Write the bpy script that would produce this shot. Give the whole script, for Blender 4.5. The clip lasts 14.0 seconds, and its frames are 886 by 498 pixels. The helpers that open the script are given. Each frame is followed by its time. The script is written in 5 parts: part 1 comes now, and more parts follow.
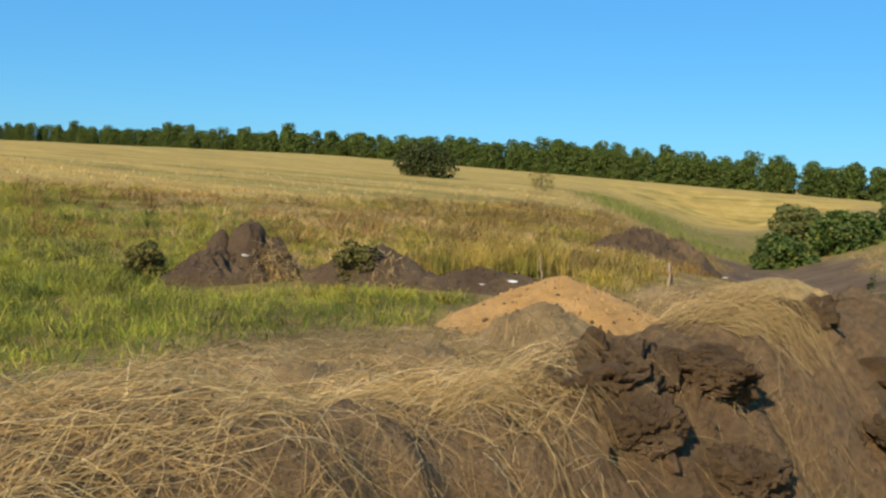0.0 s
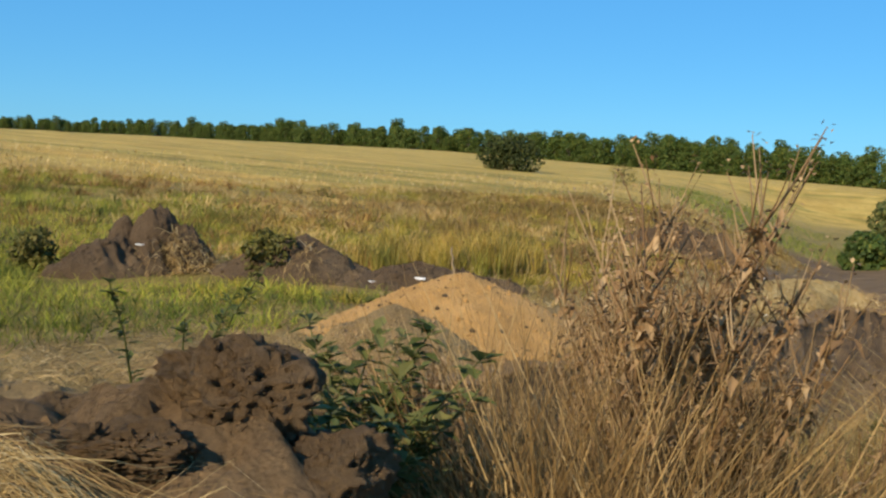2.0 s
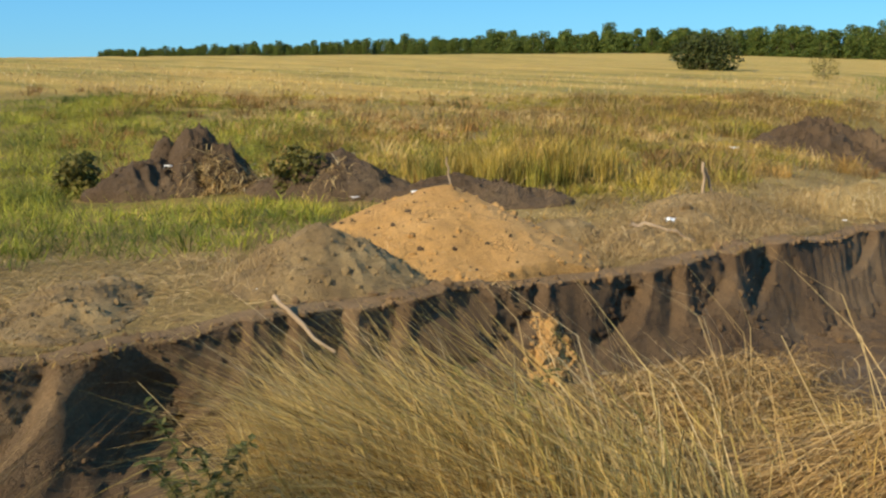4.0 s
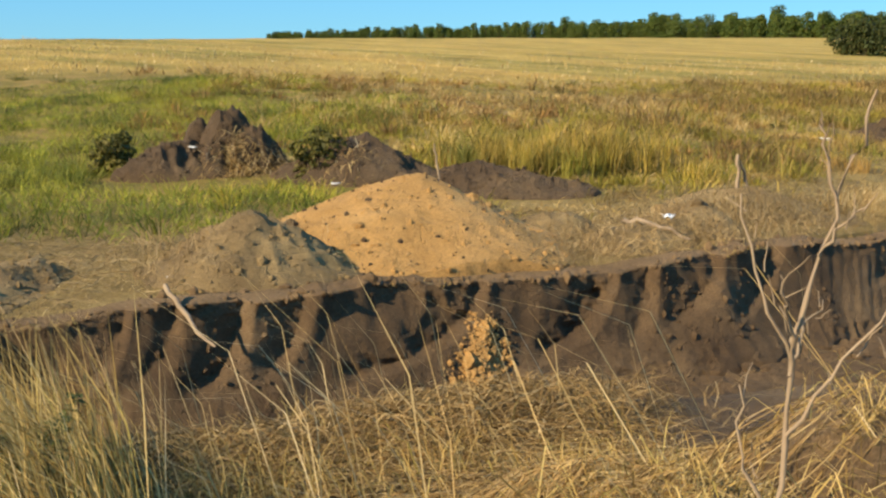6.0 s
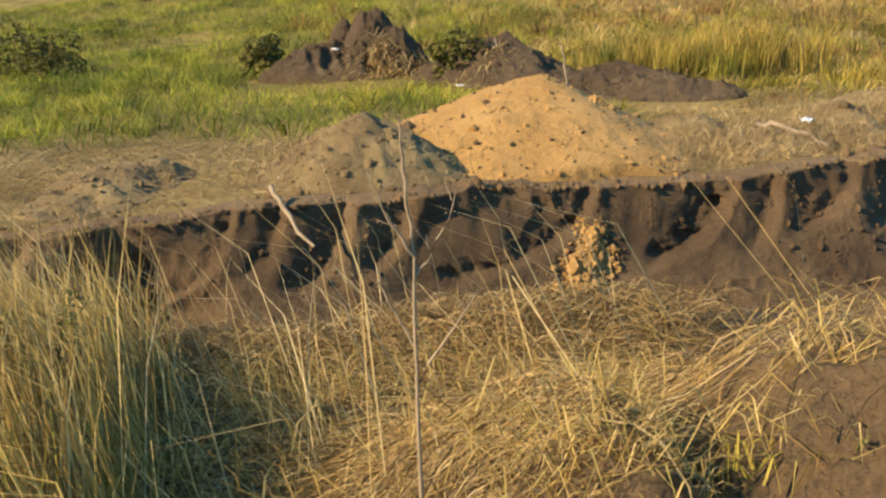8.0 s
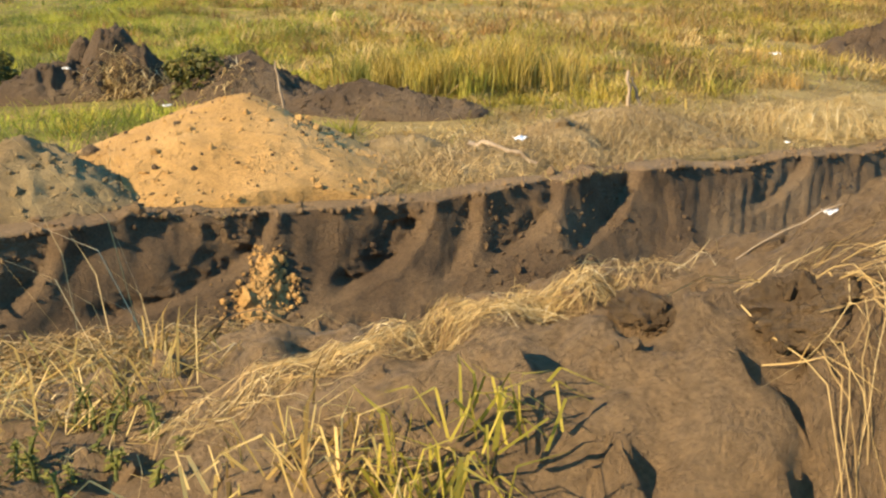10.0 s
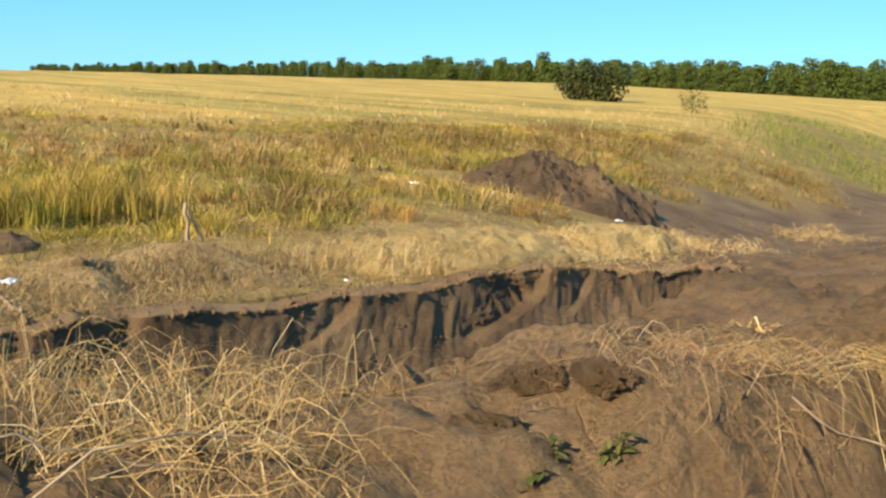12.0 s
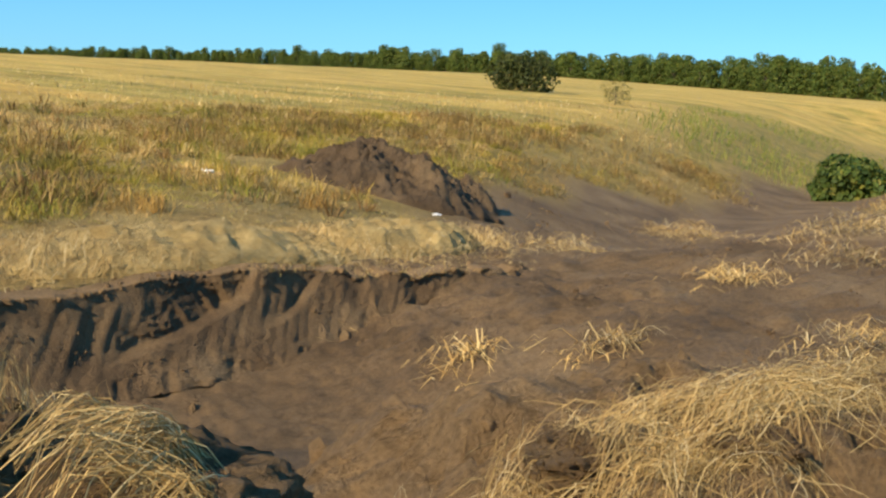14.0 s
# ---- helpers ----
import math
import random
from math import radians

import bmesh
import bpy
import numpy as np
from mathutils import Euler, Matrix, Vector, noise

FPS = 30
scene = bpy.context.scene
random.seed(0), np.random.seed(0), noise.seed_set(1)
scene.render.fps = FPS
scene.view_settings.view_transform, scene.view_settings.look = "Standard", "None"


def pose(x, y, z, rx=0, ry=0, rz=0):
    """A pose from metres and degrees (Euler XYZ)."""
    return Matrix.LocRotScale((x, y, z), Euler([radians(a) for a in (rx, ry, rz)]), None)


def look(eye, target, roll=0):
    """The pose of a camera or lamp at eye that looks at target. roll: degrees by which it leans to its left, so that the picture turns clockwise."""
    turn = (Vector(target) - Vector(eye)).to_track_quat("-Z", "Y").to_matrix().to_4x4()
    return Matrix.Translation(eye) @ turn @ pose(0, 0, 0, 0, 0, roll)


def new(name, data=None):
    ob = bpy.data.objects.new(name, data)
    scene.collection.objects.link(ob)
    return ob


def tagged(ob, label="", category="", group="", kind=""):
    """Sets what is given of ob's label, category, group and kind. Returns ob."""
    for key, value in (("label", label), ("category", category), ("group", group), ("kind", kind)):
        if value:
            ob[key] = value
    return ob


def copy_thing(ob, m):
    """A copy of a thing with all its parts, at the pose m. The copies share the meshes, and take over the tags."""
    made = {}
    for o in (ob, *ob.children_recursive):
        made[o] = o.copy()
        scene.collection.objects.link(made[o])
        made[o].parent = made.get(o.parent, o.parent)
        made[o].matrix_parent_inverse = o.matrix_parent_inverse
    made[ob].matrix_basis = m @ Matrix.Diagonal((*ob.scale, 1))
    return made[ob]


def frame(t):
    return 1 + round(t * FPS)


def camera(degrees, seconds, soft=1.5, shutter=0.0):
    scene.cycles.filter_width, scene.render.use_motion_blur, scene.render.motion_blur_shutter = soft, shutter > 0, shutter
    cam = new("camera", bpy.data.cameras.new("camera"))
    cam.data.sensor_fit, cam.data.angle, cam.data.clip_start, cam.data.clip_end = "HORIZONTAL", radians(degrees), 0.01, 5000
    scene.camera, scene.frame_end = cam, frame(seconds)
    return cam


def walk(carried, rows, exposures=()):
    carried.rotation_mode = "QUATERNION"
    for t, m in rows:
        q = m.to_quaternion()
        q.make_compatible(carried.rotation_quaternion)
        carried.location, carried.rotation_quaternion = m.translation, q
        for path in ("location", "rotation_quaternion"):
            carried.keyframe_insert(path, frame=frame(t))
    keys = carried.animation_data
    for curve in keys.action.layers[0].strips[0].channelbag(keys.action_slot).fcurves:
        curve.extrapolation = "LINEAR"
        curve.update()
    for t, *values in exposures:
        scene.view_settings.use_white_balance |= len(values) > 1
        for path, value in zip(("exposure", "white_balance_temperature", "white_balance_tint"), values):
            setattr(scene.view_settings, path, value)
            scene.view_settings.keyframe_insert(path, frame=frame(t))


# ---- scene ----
cam = camera(45.0, 14.0, soft=2.4)
PATH = [
    (0, (0.000, -0.000, 1.600), (2.701, 2.945, 1.408), 2.54),
    (0.5, (0.950, 0.030, 1.588), (3.559, 3.061, 1.491), 0.97),
    (1, (1.864, 0.060, 1.591), (4.313, 3.221, 1.496), 4.09),
    (1.5, (2.765, 0.073, 1.576), (5.169, 3.266, 1.409), 2.56),
    (2, (3.604, 0.101, 1.543), (5.977, 3.313, 1.317), 2.85),
    (4.5, (6.762, -0.556, 1.566), (8.026, 3.192, 0.971), 0.50),
    (5, (7.247, -0.619, 1.614), (8.155, 3.249, 1.144), 1.97),
    (5.5, (7.699, -0.604, 1.604), (8.646, 3.262, 1.207), 3.24),
    (6, (8.110, -0.578, 1.566), (9.215, 3.212, 0.924), 0.56),
    (6.5, (8.301, -0.590, 1.565), (9.065, 3.224, 0.634), -0.20),
    (7, (8.379, -0.669, 1.582), (8.685, 3.197, 0.600), 1.08),
    (9.5, (9.618, -0.452, 1.521), (10.413, 3.329, 0.485), -2.24),
    (10, (10.048, -0.342, 1.488), (11.033, 3.422, 0.561), -0.07),
    (10.5, (10.532, -0.362, 1.502), (11.852, 3.314, 0.638), 0.14),
    (11, (11.082, -0.327, 1.575), (12.636, 3.287, 0.853), 1.02),
    (11.5, (11.678, -0.262, 1.589), (13.378, 3.310, 1.002), 1.91),
    (12, (12.320, -0.224, 1.599), (14.168, 3.291, 1.115), 1.57),
    (12.5, (13.046, -0.211, 1.593), (15.059, 3.222, 1.184), 0.82),
    (13, (13.784, -0.160, 1.588), (15.912, 3.214, 1.293), 2.01),
    (13.5, (14.575, -0.104, 1.581), (16.623, 3.308, 1.174), 2.00),
    (14, (15.400, -0.044, 1.572), (17.377, 3.395, 1.059), 2.39),
]
EXPOSURES = [(0, 0.50, 6500, 10), (2, 0.48, 6500, 10), (4.5, 0.7, 6900, 10), (7, 0.85, 7200, 12), (9.5, 1.2, 7400, 12), (10.5, 1.3, 7400, 12), (14, 0.85, 7000, 10)]
walk(cam, [(t, look(eye, target, roll)) for t, eye, target, roll in PATH], EXPOSURES)

# ---- sky and sun ----
SUN_FROM = Vector((-0.94, -0.34, 0.0)).normalized()
SUN_ELEV = radians(29)
world = bpy.data.worlds.new("sky")
scene.world = world
world.use_nodes = True
wn = world.node_tree.nodes
sky = wn.new("ShaderNodeTexSky")
sky.sky_type = "NISHITA"
sky.sun_disc = False
sky.sun_elevation = SUN_ELEV
sky.sun_rotation = math.atan2(SUN_FROM.x, SUN_FROM.y)
sky.air_density, sky.dust_density, sky.ozone_density = 1.0, 0.05, 2.5
wn["Background"].inputs[1].default_value = 0.08
vivid = wn.new("ShaderNodeHueSaturation")
vivid.inputs["Saturation"].default_value = 1.25
deep = wn.new("ShaderNodeMix")
deep.data_type, deep.blend_type = "RGBA", "MULTIPLY"
deep.inputs[0].default_value = 1.0
deep.inputs[7].default_value = (0.50, 0.90, 1.15, 1)
world.node_tree.links.new(sky.outputs[0], vivid.inputs["Color"])
world.node_tree.links.new(vivid.outputs[0], deep.inputs[6])
even = wn.new("ShaderNodeMix")
even.data_type = "RGBA"
even.inputs[0].default_value = 0.55
even.inputs[7].default_value = (1.05, 4.0, 7.9, 1)
world.node_tree.links.new(deep.outputs[2], even.inputs[6])
world.node_tree.links.new(even.outputs[2], wn["Background"].inputs[0])
sun_data = bpy.data.lights.new("sun", "SUN")
sun_data.energy, sun_data.angle, sun_data.color = 5.0, radians(0.6), (1.0, 0.845, 0.62)
sun = new("sun", sun_data)
sun.matrix_world = look((0, 0, 0), -(SUN_FROM * math.cos(SUN_ELEV) + Vector((0, 0, math.sin(SUN_ELEV)))))
sun.location = (0, 0, 60)
# ---- shape of the land ----
def lattice(ix, iy, seed):
    h = (ix.astype(np.int64) * 374761393 + iy.astype(np.int64) * 668265263 + seed * 974634777) & 0xFFFFFFFF
    h = ((h ^ (h >> 13)) * 1274126177) & 0xFFFFFFFF
    return ((h ^ (h >> 16)) & 0xFFFF) / 65535.0


def noise2(x, y, seed=0):
    """Smooth noise between -1 and 1, one cell to a unit."""
    x, y = np.asarray(x, float), np.asarray(y, float)
    ix, iy = np.floor(x), np.floor(y)
    fx, fy = x - ix, y - iy
    fx, fy = fx * fx * (3 - 2 * fx), fy * fy * (3 - 2 * fy)
    a, b = lattice(ix, iy, seed), lattice(ix + 1, iy, seed)
    c, d = lattice(ix, iy + 1, seed), lattice(ix + 1, iy + 1, seed)
    return 2 * ((a * (1 - fx) + b * fx) * (1 - fy) + (c * (1 - fx) + d * fx) * fy) - 1


def fbm(x, y, seed=0, octaves=4):
    total, size = 0, 1.0
    for k in range(octaves):
        total = total + size * noise2(np.asarray(x) * 2 ** k + 7.3 * k, np.asarray(y) * 2 ** k, seed + k)
        size *= 0.5
    return total


def ridged(x, y, seed=0):
    """Lumpy clods: round tops with sharp seams."""
    return 1 - 2 * np.abs(noise2(x, y, seed)) - 0.5 * np.abs(noise2(np.asarray(x) * 2.1, np.asarray(y) * 2.1, seed + 5))


def step(a, b, v):
    u = np.clip((np.asarray(v, float) - a) / (b - a), 0, 1)
    return u * u * (3 - 2 * u)


TURN_C, TURN_S = math.cos(radians(42)), math.sin(radians(42))


def far_axes(x, y):
    """Across and into the valley, as seen from the walk's start."""
    return x * TURN_C - y * TURN_S, x * TURN_S + y * TURN_C


def from_far(X, Y):
    return X * TURN_C + Y * TURN_S, -X * TURN_S + Y * TURN_C


EDGE_X = [-30, 2.0, 6.88, 9.42, 10.8, 12.0, 13.2, 14.0, 17.4, 19.7, 22, 40]
EDGE_Y = [1.5, 5.4, 6.55, 7.17, 7.54, 7.77, 7.95, 8.34, 9.5, 10.16, 10.6, 13.0]
RIDGE_X = [-6, -1, 0.6, 1.3, 2, 2.8, 3.2, 3.5, 3.9, 4.2, 4.38, 4.6, 5.2, 6, 8.5, 8.85, 9.1, 9.25, 9.42, 9.6, 9.8, 10.2, 10.6, 10.9, 11.15, 11.5, 11.9, 12.1, 12.3, 12.6, 13.1, 13.4, 13.8, 14.05, 14.3, 14.45, 14.6, 14.75, 14.95, 15.25, 15.4, 15.5, 15.6, 15.7, 15.85, 16.0, 16.15, 16.3, 16.8, 17.5, 19, 21, 24]
RIDGE_Z = [1.0, 1.2, 1.26, 1.2, 1.30, 1.36, 1.34, 1.30, 1.20, 1.26, 1.16, 0.6, 0.25, 0.02, 0.08, 0.4, 0.62, 0.70, 0.56, 0.72, 0.80, 0.91, 0.99, 1.06, 1.14, 1.2, 1.26, 1.27, 1.24, 1.21, 1.16, 1.22, 1.19, 1.19, 1.29, 1.22, 1.14, 1.17, 1.24, 1.32, 1.25, 1.18, 1.14, 1.06, 0.97, 0.95, 1.03, 1.12, 1.08, 1.03, 0.85, 0.4, 0.1]
VALLEY = [(7.0, 20.0, 0.0, 2.0), (9.0, 25.0, 0.5, 3.0), (11.0, 33.0, 1.6, 4.0), (13.0, 42.0, 2.2, 5.0), (18.0, 60.0, 3.0, 6.0), (27.0, 95.0, 4.0, 9.0), (45.0, 160.0, 5.0, 14.0)]


def edge(x):
    return np.interp(x, EDGE_X, EDGE_Y) + 0.08


def land(x, y):
    """The land without the diggings."""
    X, Y = far_axes(x, y)
    rise = 0.035 * Y - 0.036 * np.maximum(X, -45)
    rise = rise * step(9, 27, Y + 0.25 * np.minimum(X, 0)) 
    rise = np.maximum(rise, -14)
    cut = 0
    for (x0, y0, d0, w0), (x1, y1, d1, w1) in zip(VALLEY, VALLEY[1:]):
        t = np.clip(((X - x0) * (x1 - x0) + (Y - y0) * (y1 - y0)) / ((x1 - x0) ** 2 + (y1 - y0) ** 2), 0, 1)
        far = np.hypot(X - x0 - t * (x1 - x0), Y - y0 - t * (y1 - y0))
        cut = np.maximum(cut, (d0 + t * (d1 - d0)) * np.exp(-(far / (w0 + t * (w1 - w0))) ** 2))
    near = -0.05 - 0.032 * np.clip(x - 10, 0, 12)
    return rise + near * step(60, 20, Y) - cut + 0.05 * fbm(x * 0.35, y * 0.35, 3, 3) * step(1, 3, y)


def trench_depth(x):
    return 0.82 * step(-4, 3, x) * (1 - 0.9 * step(18.6, 22.2, x))


def ground(x, y):
    """The height of the ground, diggings and spoil bank included, and how bare its soil is."""
    x, y = np.asarray(x, float), np.asarray(y, float)
    z = land(x, y)
    d = edge(x) - y + 0.05 * noise2(x * 1.7, y * 0 + 3, 8)
    wide = np.interp(x, [0, 6, 9, 14, 20, 24], [2.6, 3.0, 3.3, 4.2, 5.5, 6.0])
    deep = trench_depth(x)
    inside = step(-0.06, 0.03, d) * (1 - step(wide * 0.5, wide, d + 0.25 * fbm(x * 0.8, y * 0.8, 12, 3)))
    z = z - deep * inside
    slump = step(1.0, 0.1, d) * step(-0.02, 0.05, d) * 0.12
    z = z + slump * deep
    # spoil bank beside the walk
    ridge = np.interp(x, RIDGE_X, RIDGE_Z)
    top = np.interp(x, [5, 9, 10.2, 16], [1.35, 1.2, 1.05, 1.0])
    back = np.interp(x, [0, 5, 10, 16], [2.6, 2.8, 3.3, 3.9])
    bank = step(top - 1.0, top - 0.04, y + 0.05 * noise2(x * 1.3, y * 1.3, 21)) * (1 - step(top + 0.08, back, y + 0.25 * noise2(x * 0.9, y * 0.9, 22) * step(top, top + 0.6, y)))
    bank_z = ridge * bank
    lumps = 0.04 * fbm(x * 1.9, y * 1.9, 31, 3) + 0.015 * ridged(x * 3.1, y * 3.1, 35) + 0.018 * ridged(x * 7.0, y * 7.0, 36) + 0.014 * ridged(x * 16.0, y * 16.0, 37) + 0.008 * ridged(x * 29.0, y * 29.0, 44)
    crumbled = 0.3 + 0.7 * step(-0.1, 0.35, noise2(x * 1.2, y * 1.2, 43))
    lumps = lumps - 0.04 * step(0.60, 0.76, noise2(x * 8.5 + 0.8 * noise2(x * 11, y * 11, 38), y * 8.5, 39)) - 0.03 * step(0.05, 0.0, np.abs(noise2(x * 4.3 + 0.5 * noise2(x * 11, y * 11, 45), y * 4.3, 40))) * crumbled
    lumps = lumps + 0.025 * crumbled * ridged(x * 11.0, y * 11.0, 46)
    bare_bank = step(0.12, 0.4, bank_z)
    z = np.where(bank_z > 0, np.maximum(z, z * (1 - bank) + bank_z), z) + lumps * bare_bank
    bare = np.maximum(np.maximum(bare_bank, step(0.05, 0.3, inside)), 0)
    crumbs = 0.03 * ridged(x * 5, y * 5, 41) + 0.012 * fbm(x * 14, y * 14, 42, 2)
    z = z + crumbs * step(0.2, 0.8, inside)
    # dug-over ground where the trench opens into the valley
    X, Y = far_axes(x, y)
    dug = 0
    for cx, cy, rx, ry in ((9.6, 23.5, 2.6, 4.0), (10.0, 31.0, 3.2, 7.0), (13.0, 25.0, 4.0, 5.0), (14.0, 41.0, 3.0, 7.0), (13.5, 33.0, 4.0, 6.0), (17, 52, 3, 9), (11.0, 38, 2.5, 5.0)):
        dug = np.maximum(dug, step(1.15, 0.85, np.hypot((X - cx) / rx, (Y - cy) / ry) + 0.18 * fbm(x * 0.7, y * 0.7, 51, 3)))
    z = z + dug * (0.07 * ridged(x * 2.0, y * 2.0, 55) + 0.03 * ridged(x * 5.0, y * 5.0, 56)) * step(22, 18, R_near(x, y))
    bare = np.maximum(bare, dug)
    trodden = np.maximum(step(9.2, 9.7, x + 0.3 * noise2(x * 2, y * 2, 58)), step(5.0, 4.6, x)) * step(0.2, 0.5, y) * step(0.0, 0.2, d)
    bare = np.maximum(bare, trodden * step(40, 22, x))
    return z, bare


def R_near(x, y):
    return np.hypot(x - 14, y - 8) * 0.6


def height(x, y):
    return float(ground(np.array([x]), np.array([y]))[0][0])

# ---- materials ----
def ramp(nt, fac, stops):
    r = nt.nodes.new("ShaderNodeValToRGB")
    while len(r.color_ramp.elements) < len(stops):
        r.color_ramp.elements.new(0.5)
    for e, (p, c) in zip(r.color_ramp.elements, stops):
        e.position, e.color = p, (*c, 1)
    nt.links.new(fac, r.inputs[0])
    return r.outputs[0]


def tex(nt, scale, detail=6, rough=0.6, stretch=None, coord="Object", kind="ShaderNodeTexNoise"):
    co = nt.nodes.new("ShaderNodeTexCoord").outputs[coord]
    if stretch:
        mp = nt.nodes.new("ShaderNodeMapping")
        mp.inputs["Scale"].default_value = stretch
        nt.links.new(co, mp.inputs[0])
        co = mp.outputs[0]
    n = nt.nodes.new(kind)
    n.inputs["Scale"].default_value = scale
    if kind == "ShaderNodeTexNoise":
        n.inputs["Detail"].default_value, n.inputs["Roughness"].default_value = detail, rough
    nt.links.new(co, n.inputs["Vector"])
    return n.outputs[0]


def mix(nt, fac, a, b, mode="MIX"):
    m = nt.nodes.new("ShaderNodeMix")
    m.data_type, m.blend_type = "RGBA", mode
    for socket, v in ((m.inputs[0], fac), (m.inputs[6], a), (m.inputs[7], b)):
        if isinstance(v, (int, float)):
            socket.default_value = v
        elif isinstance(v, tuple):
            socket.default_value = (*v, 1)
        else:
            nt.links.new(v, socket)
    return m.outputs[2]


def base(name, rough=0.9):
    m = bpy.data.materials.new(name)
    m.use_nodes = True
    b = m.node_tree.nodes["Principled BSDF"]
    b.inputs["Roughness"].default_value = rough
    b.inputs["Specular IOR Level"].default_value = 0.25
    return m, m.node_tree, b


def bump(nt, b, fac, strength, distance):
    n = nt.nodes.new("ShaderNodeBump")
    n.inputs["Strength"].default_value, n.inputs["Distance"].default_value = strength, distance
    nt.links.new(fac, n.inputs["Height"])
    nt.links.new(n.outputs[0], b.inputs["Normal"])


def soil_colour(nt, dark, mid, light, scale=2.5):
    big = ramp(nt, tex(nt, scale * 0.35, 5, 0.65), [(0.3, dark), (0.5, mid), (0.72, light)])
    fine = ramp(nt, tex(nt, scale * 18, 5, 0.7), [(0.3, (0.62, 0.62, 0.62)), (0.55, (1, 1, 1)), (0.75, (1.2, 1.17, 1.1))])
    return mix(nt, 1.0, big, fine, "MULTIPLY")


def earth_bump(nt, b, scale, relief):
    """Lumps, crumbs and shrinkage cracks."""
    co = nt.nodes.new("ShaderNodeTexCoord").outputs["Object"]
    warp = nt.nodes.new("ShaderNodeTexNoise")
    warp.inputs["Scale"].default_value, warp.inputs["Detail"].default_value = scale * 3, 4
    nt.links.new(co, warp.inputs["Vector"])
    bent = mix(nt, 0.12, co, warp.outputs["Color"], "ADD")
    cell = nt.nodes.new("ShaderNodeTexVoronoi")
    cell.feature = "DISTANCE_TO_EDGE"
    cell.inputs["Scale"].default_value = scale * 3.2
    nt.links.new(bent, cell.inputs["Vector"])
    crack = ramp(nt, cell.outputs["Distance"], [(0.0, (0, 0, 0)), (0.07, (0.8, 0.8, 0.8)), (0.3, (1, 1, 1))])
    where = ramp(nt, tex(nt, scale * 0.9, 3, 0.5), [(0.56, (0, 0, 0)), (0.68, (1, 1, 1))])
    crack = mix(nt, where, (1, 1, 1), crack)
    lumps = mix(nt, 0.45, tex(nt, scale * 2.6, 9, 0.72), tex(nt, scale * 12, 7, 0.75))
    bump(nt, b, mix(nt, 0.16, lumps, crack), 1.0, relief * 3.6)


def soil_material(name, dark, mid, light, scale=2.5, relief=0.03):
    m, nt, b = base(name, 0.95)
    nt.links.new(soil_colour(nt, dark, mid, light, scale), b.inputs["Base Color"])
    earth_bump(nt, b, scale, relief)
    return m


SOIL = ((0.155, 0.096, 0.046), (0.24, 0.153, 0.075), (0.32, 0.213, 0.11))
soil = soil_material("dry black earth", *SOIL)
clod_soil = soil_material("cracked clod of earth", *SOIL, 1.6, 0.05)
wall_soil = soil_material("cut black earth", (0.08, 0.050, 0.027), (0.14, 0.090, 0.047), (0.22, 0.148, 0.079), 3.0, 0.025)
grey_soil = soil_material("grey crumbly earth", (0.15, 0.100, 0.046), (0.25, 0.172, 0.078), (0.35, 0.255, 0.12), 4.0, 0.018)
mound_soil = soil_material("weathered spoil", (0.070, 0.046, 0.027), (0.125, 0.083, 0.047), (0.20, 0.138, 0.077), 2.2, 0.05)
matted_straw = soil_material("matted straw", (0.26, 0.175, 0.065), (0.40, 0.285, 0.115), (0.52, 0.39, 0.175), 9.0, 0.02)
clay = soil_material("yellow clay", (0.38, 0.21, 0.065), (0.50, 0.285, 0.095), (0.58, 0.35, 0.135), 3.0, 0.02)


def blade_material(name, stops, through_light=0.3, rough=0.6, withered=None, patchy=None, even_tone=False):
    m, nt, b = base(name, rough)
    geo = nt.nodes.new("ShaderNodeNewGeometry")
    col = ramp(nt, geo.outputs["Random Per Island"], stops)
    patch = ramp(nt, tex(nt, 0.35, 4, 0.6), [(0.32, (0.55, 0.54, 0.52)), (0.5, (0.95, 0.92, 0.9)), (0.68, (1.25, 1.16, 1.0))])
    col = mix(nt, 0.25 if even_tone else 1.0, col, patch, "MULTIPLY")
    if withered:
        col = mix(nt, ramp(nt, tex(nt, 0.16, 5, 0.65), [(0.46, (0, 0, 0)), (0.58, (0.85, 0.85, 0.85))]), col, withered)
    if patchy:
        for k, (scale, lo, hi, tint) in enumerate(patchy):
            where = ramp(nt, tex(nt, scale, 4, 0.6, (1.0 + 0.13 * k, 1.0, 0.3)), [(lo, (0, 0, 0)), (hi, (0.9, 0.9, 0.9))])
            col = mix(nt, where, col, mix(nt, 1.0, ramp(nt, geo.outputs["Random Per Island"], [(0.0, (0.6, 0.6, 0.6)), (1.0, (1.3, 1.3, 1.3))]), tint, "MULTIPLY"))
        tufts = ramp(nt, tex(nt, 2.6, 3, 0.6), [(0.36, (0.42, 0.42, 0.40)), (0.52, (1, 1, 1)), (0.66, (1.35, 1.32, 1.2))])
        col = mix(nt, 1.0, col, tufts, "MULTIPLY")
    nt.links.new(col, b.inputs["Base Color"])
    tr = nt.nodes.new("ShaderNodeBsdfTranslucent")
    nt.links.new(col, tr.inputs[0])
    sh = nt.nodes.new("ShaderNodeMixShader")
    sh.inputs[0].default_value = through_light
    nt.links.new(b.outputs[0], sh.inputs[1])
    nt.links.new(tr.outputs[0], sh.inputs[2])
    nt.links.new(sh.outputs[0], nt.nodes["Material Output"].inputs[0])
    return m


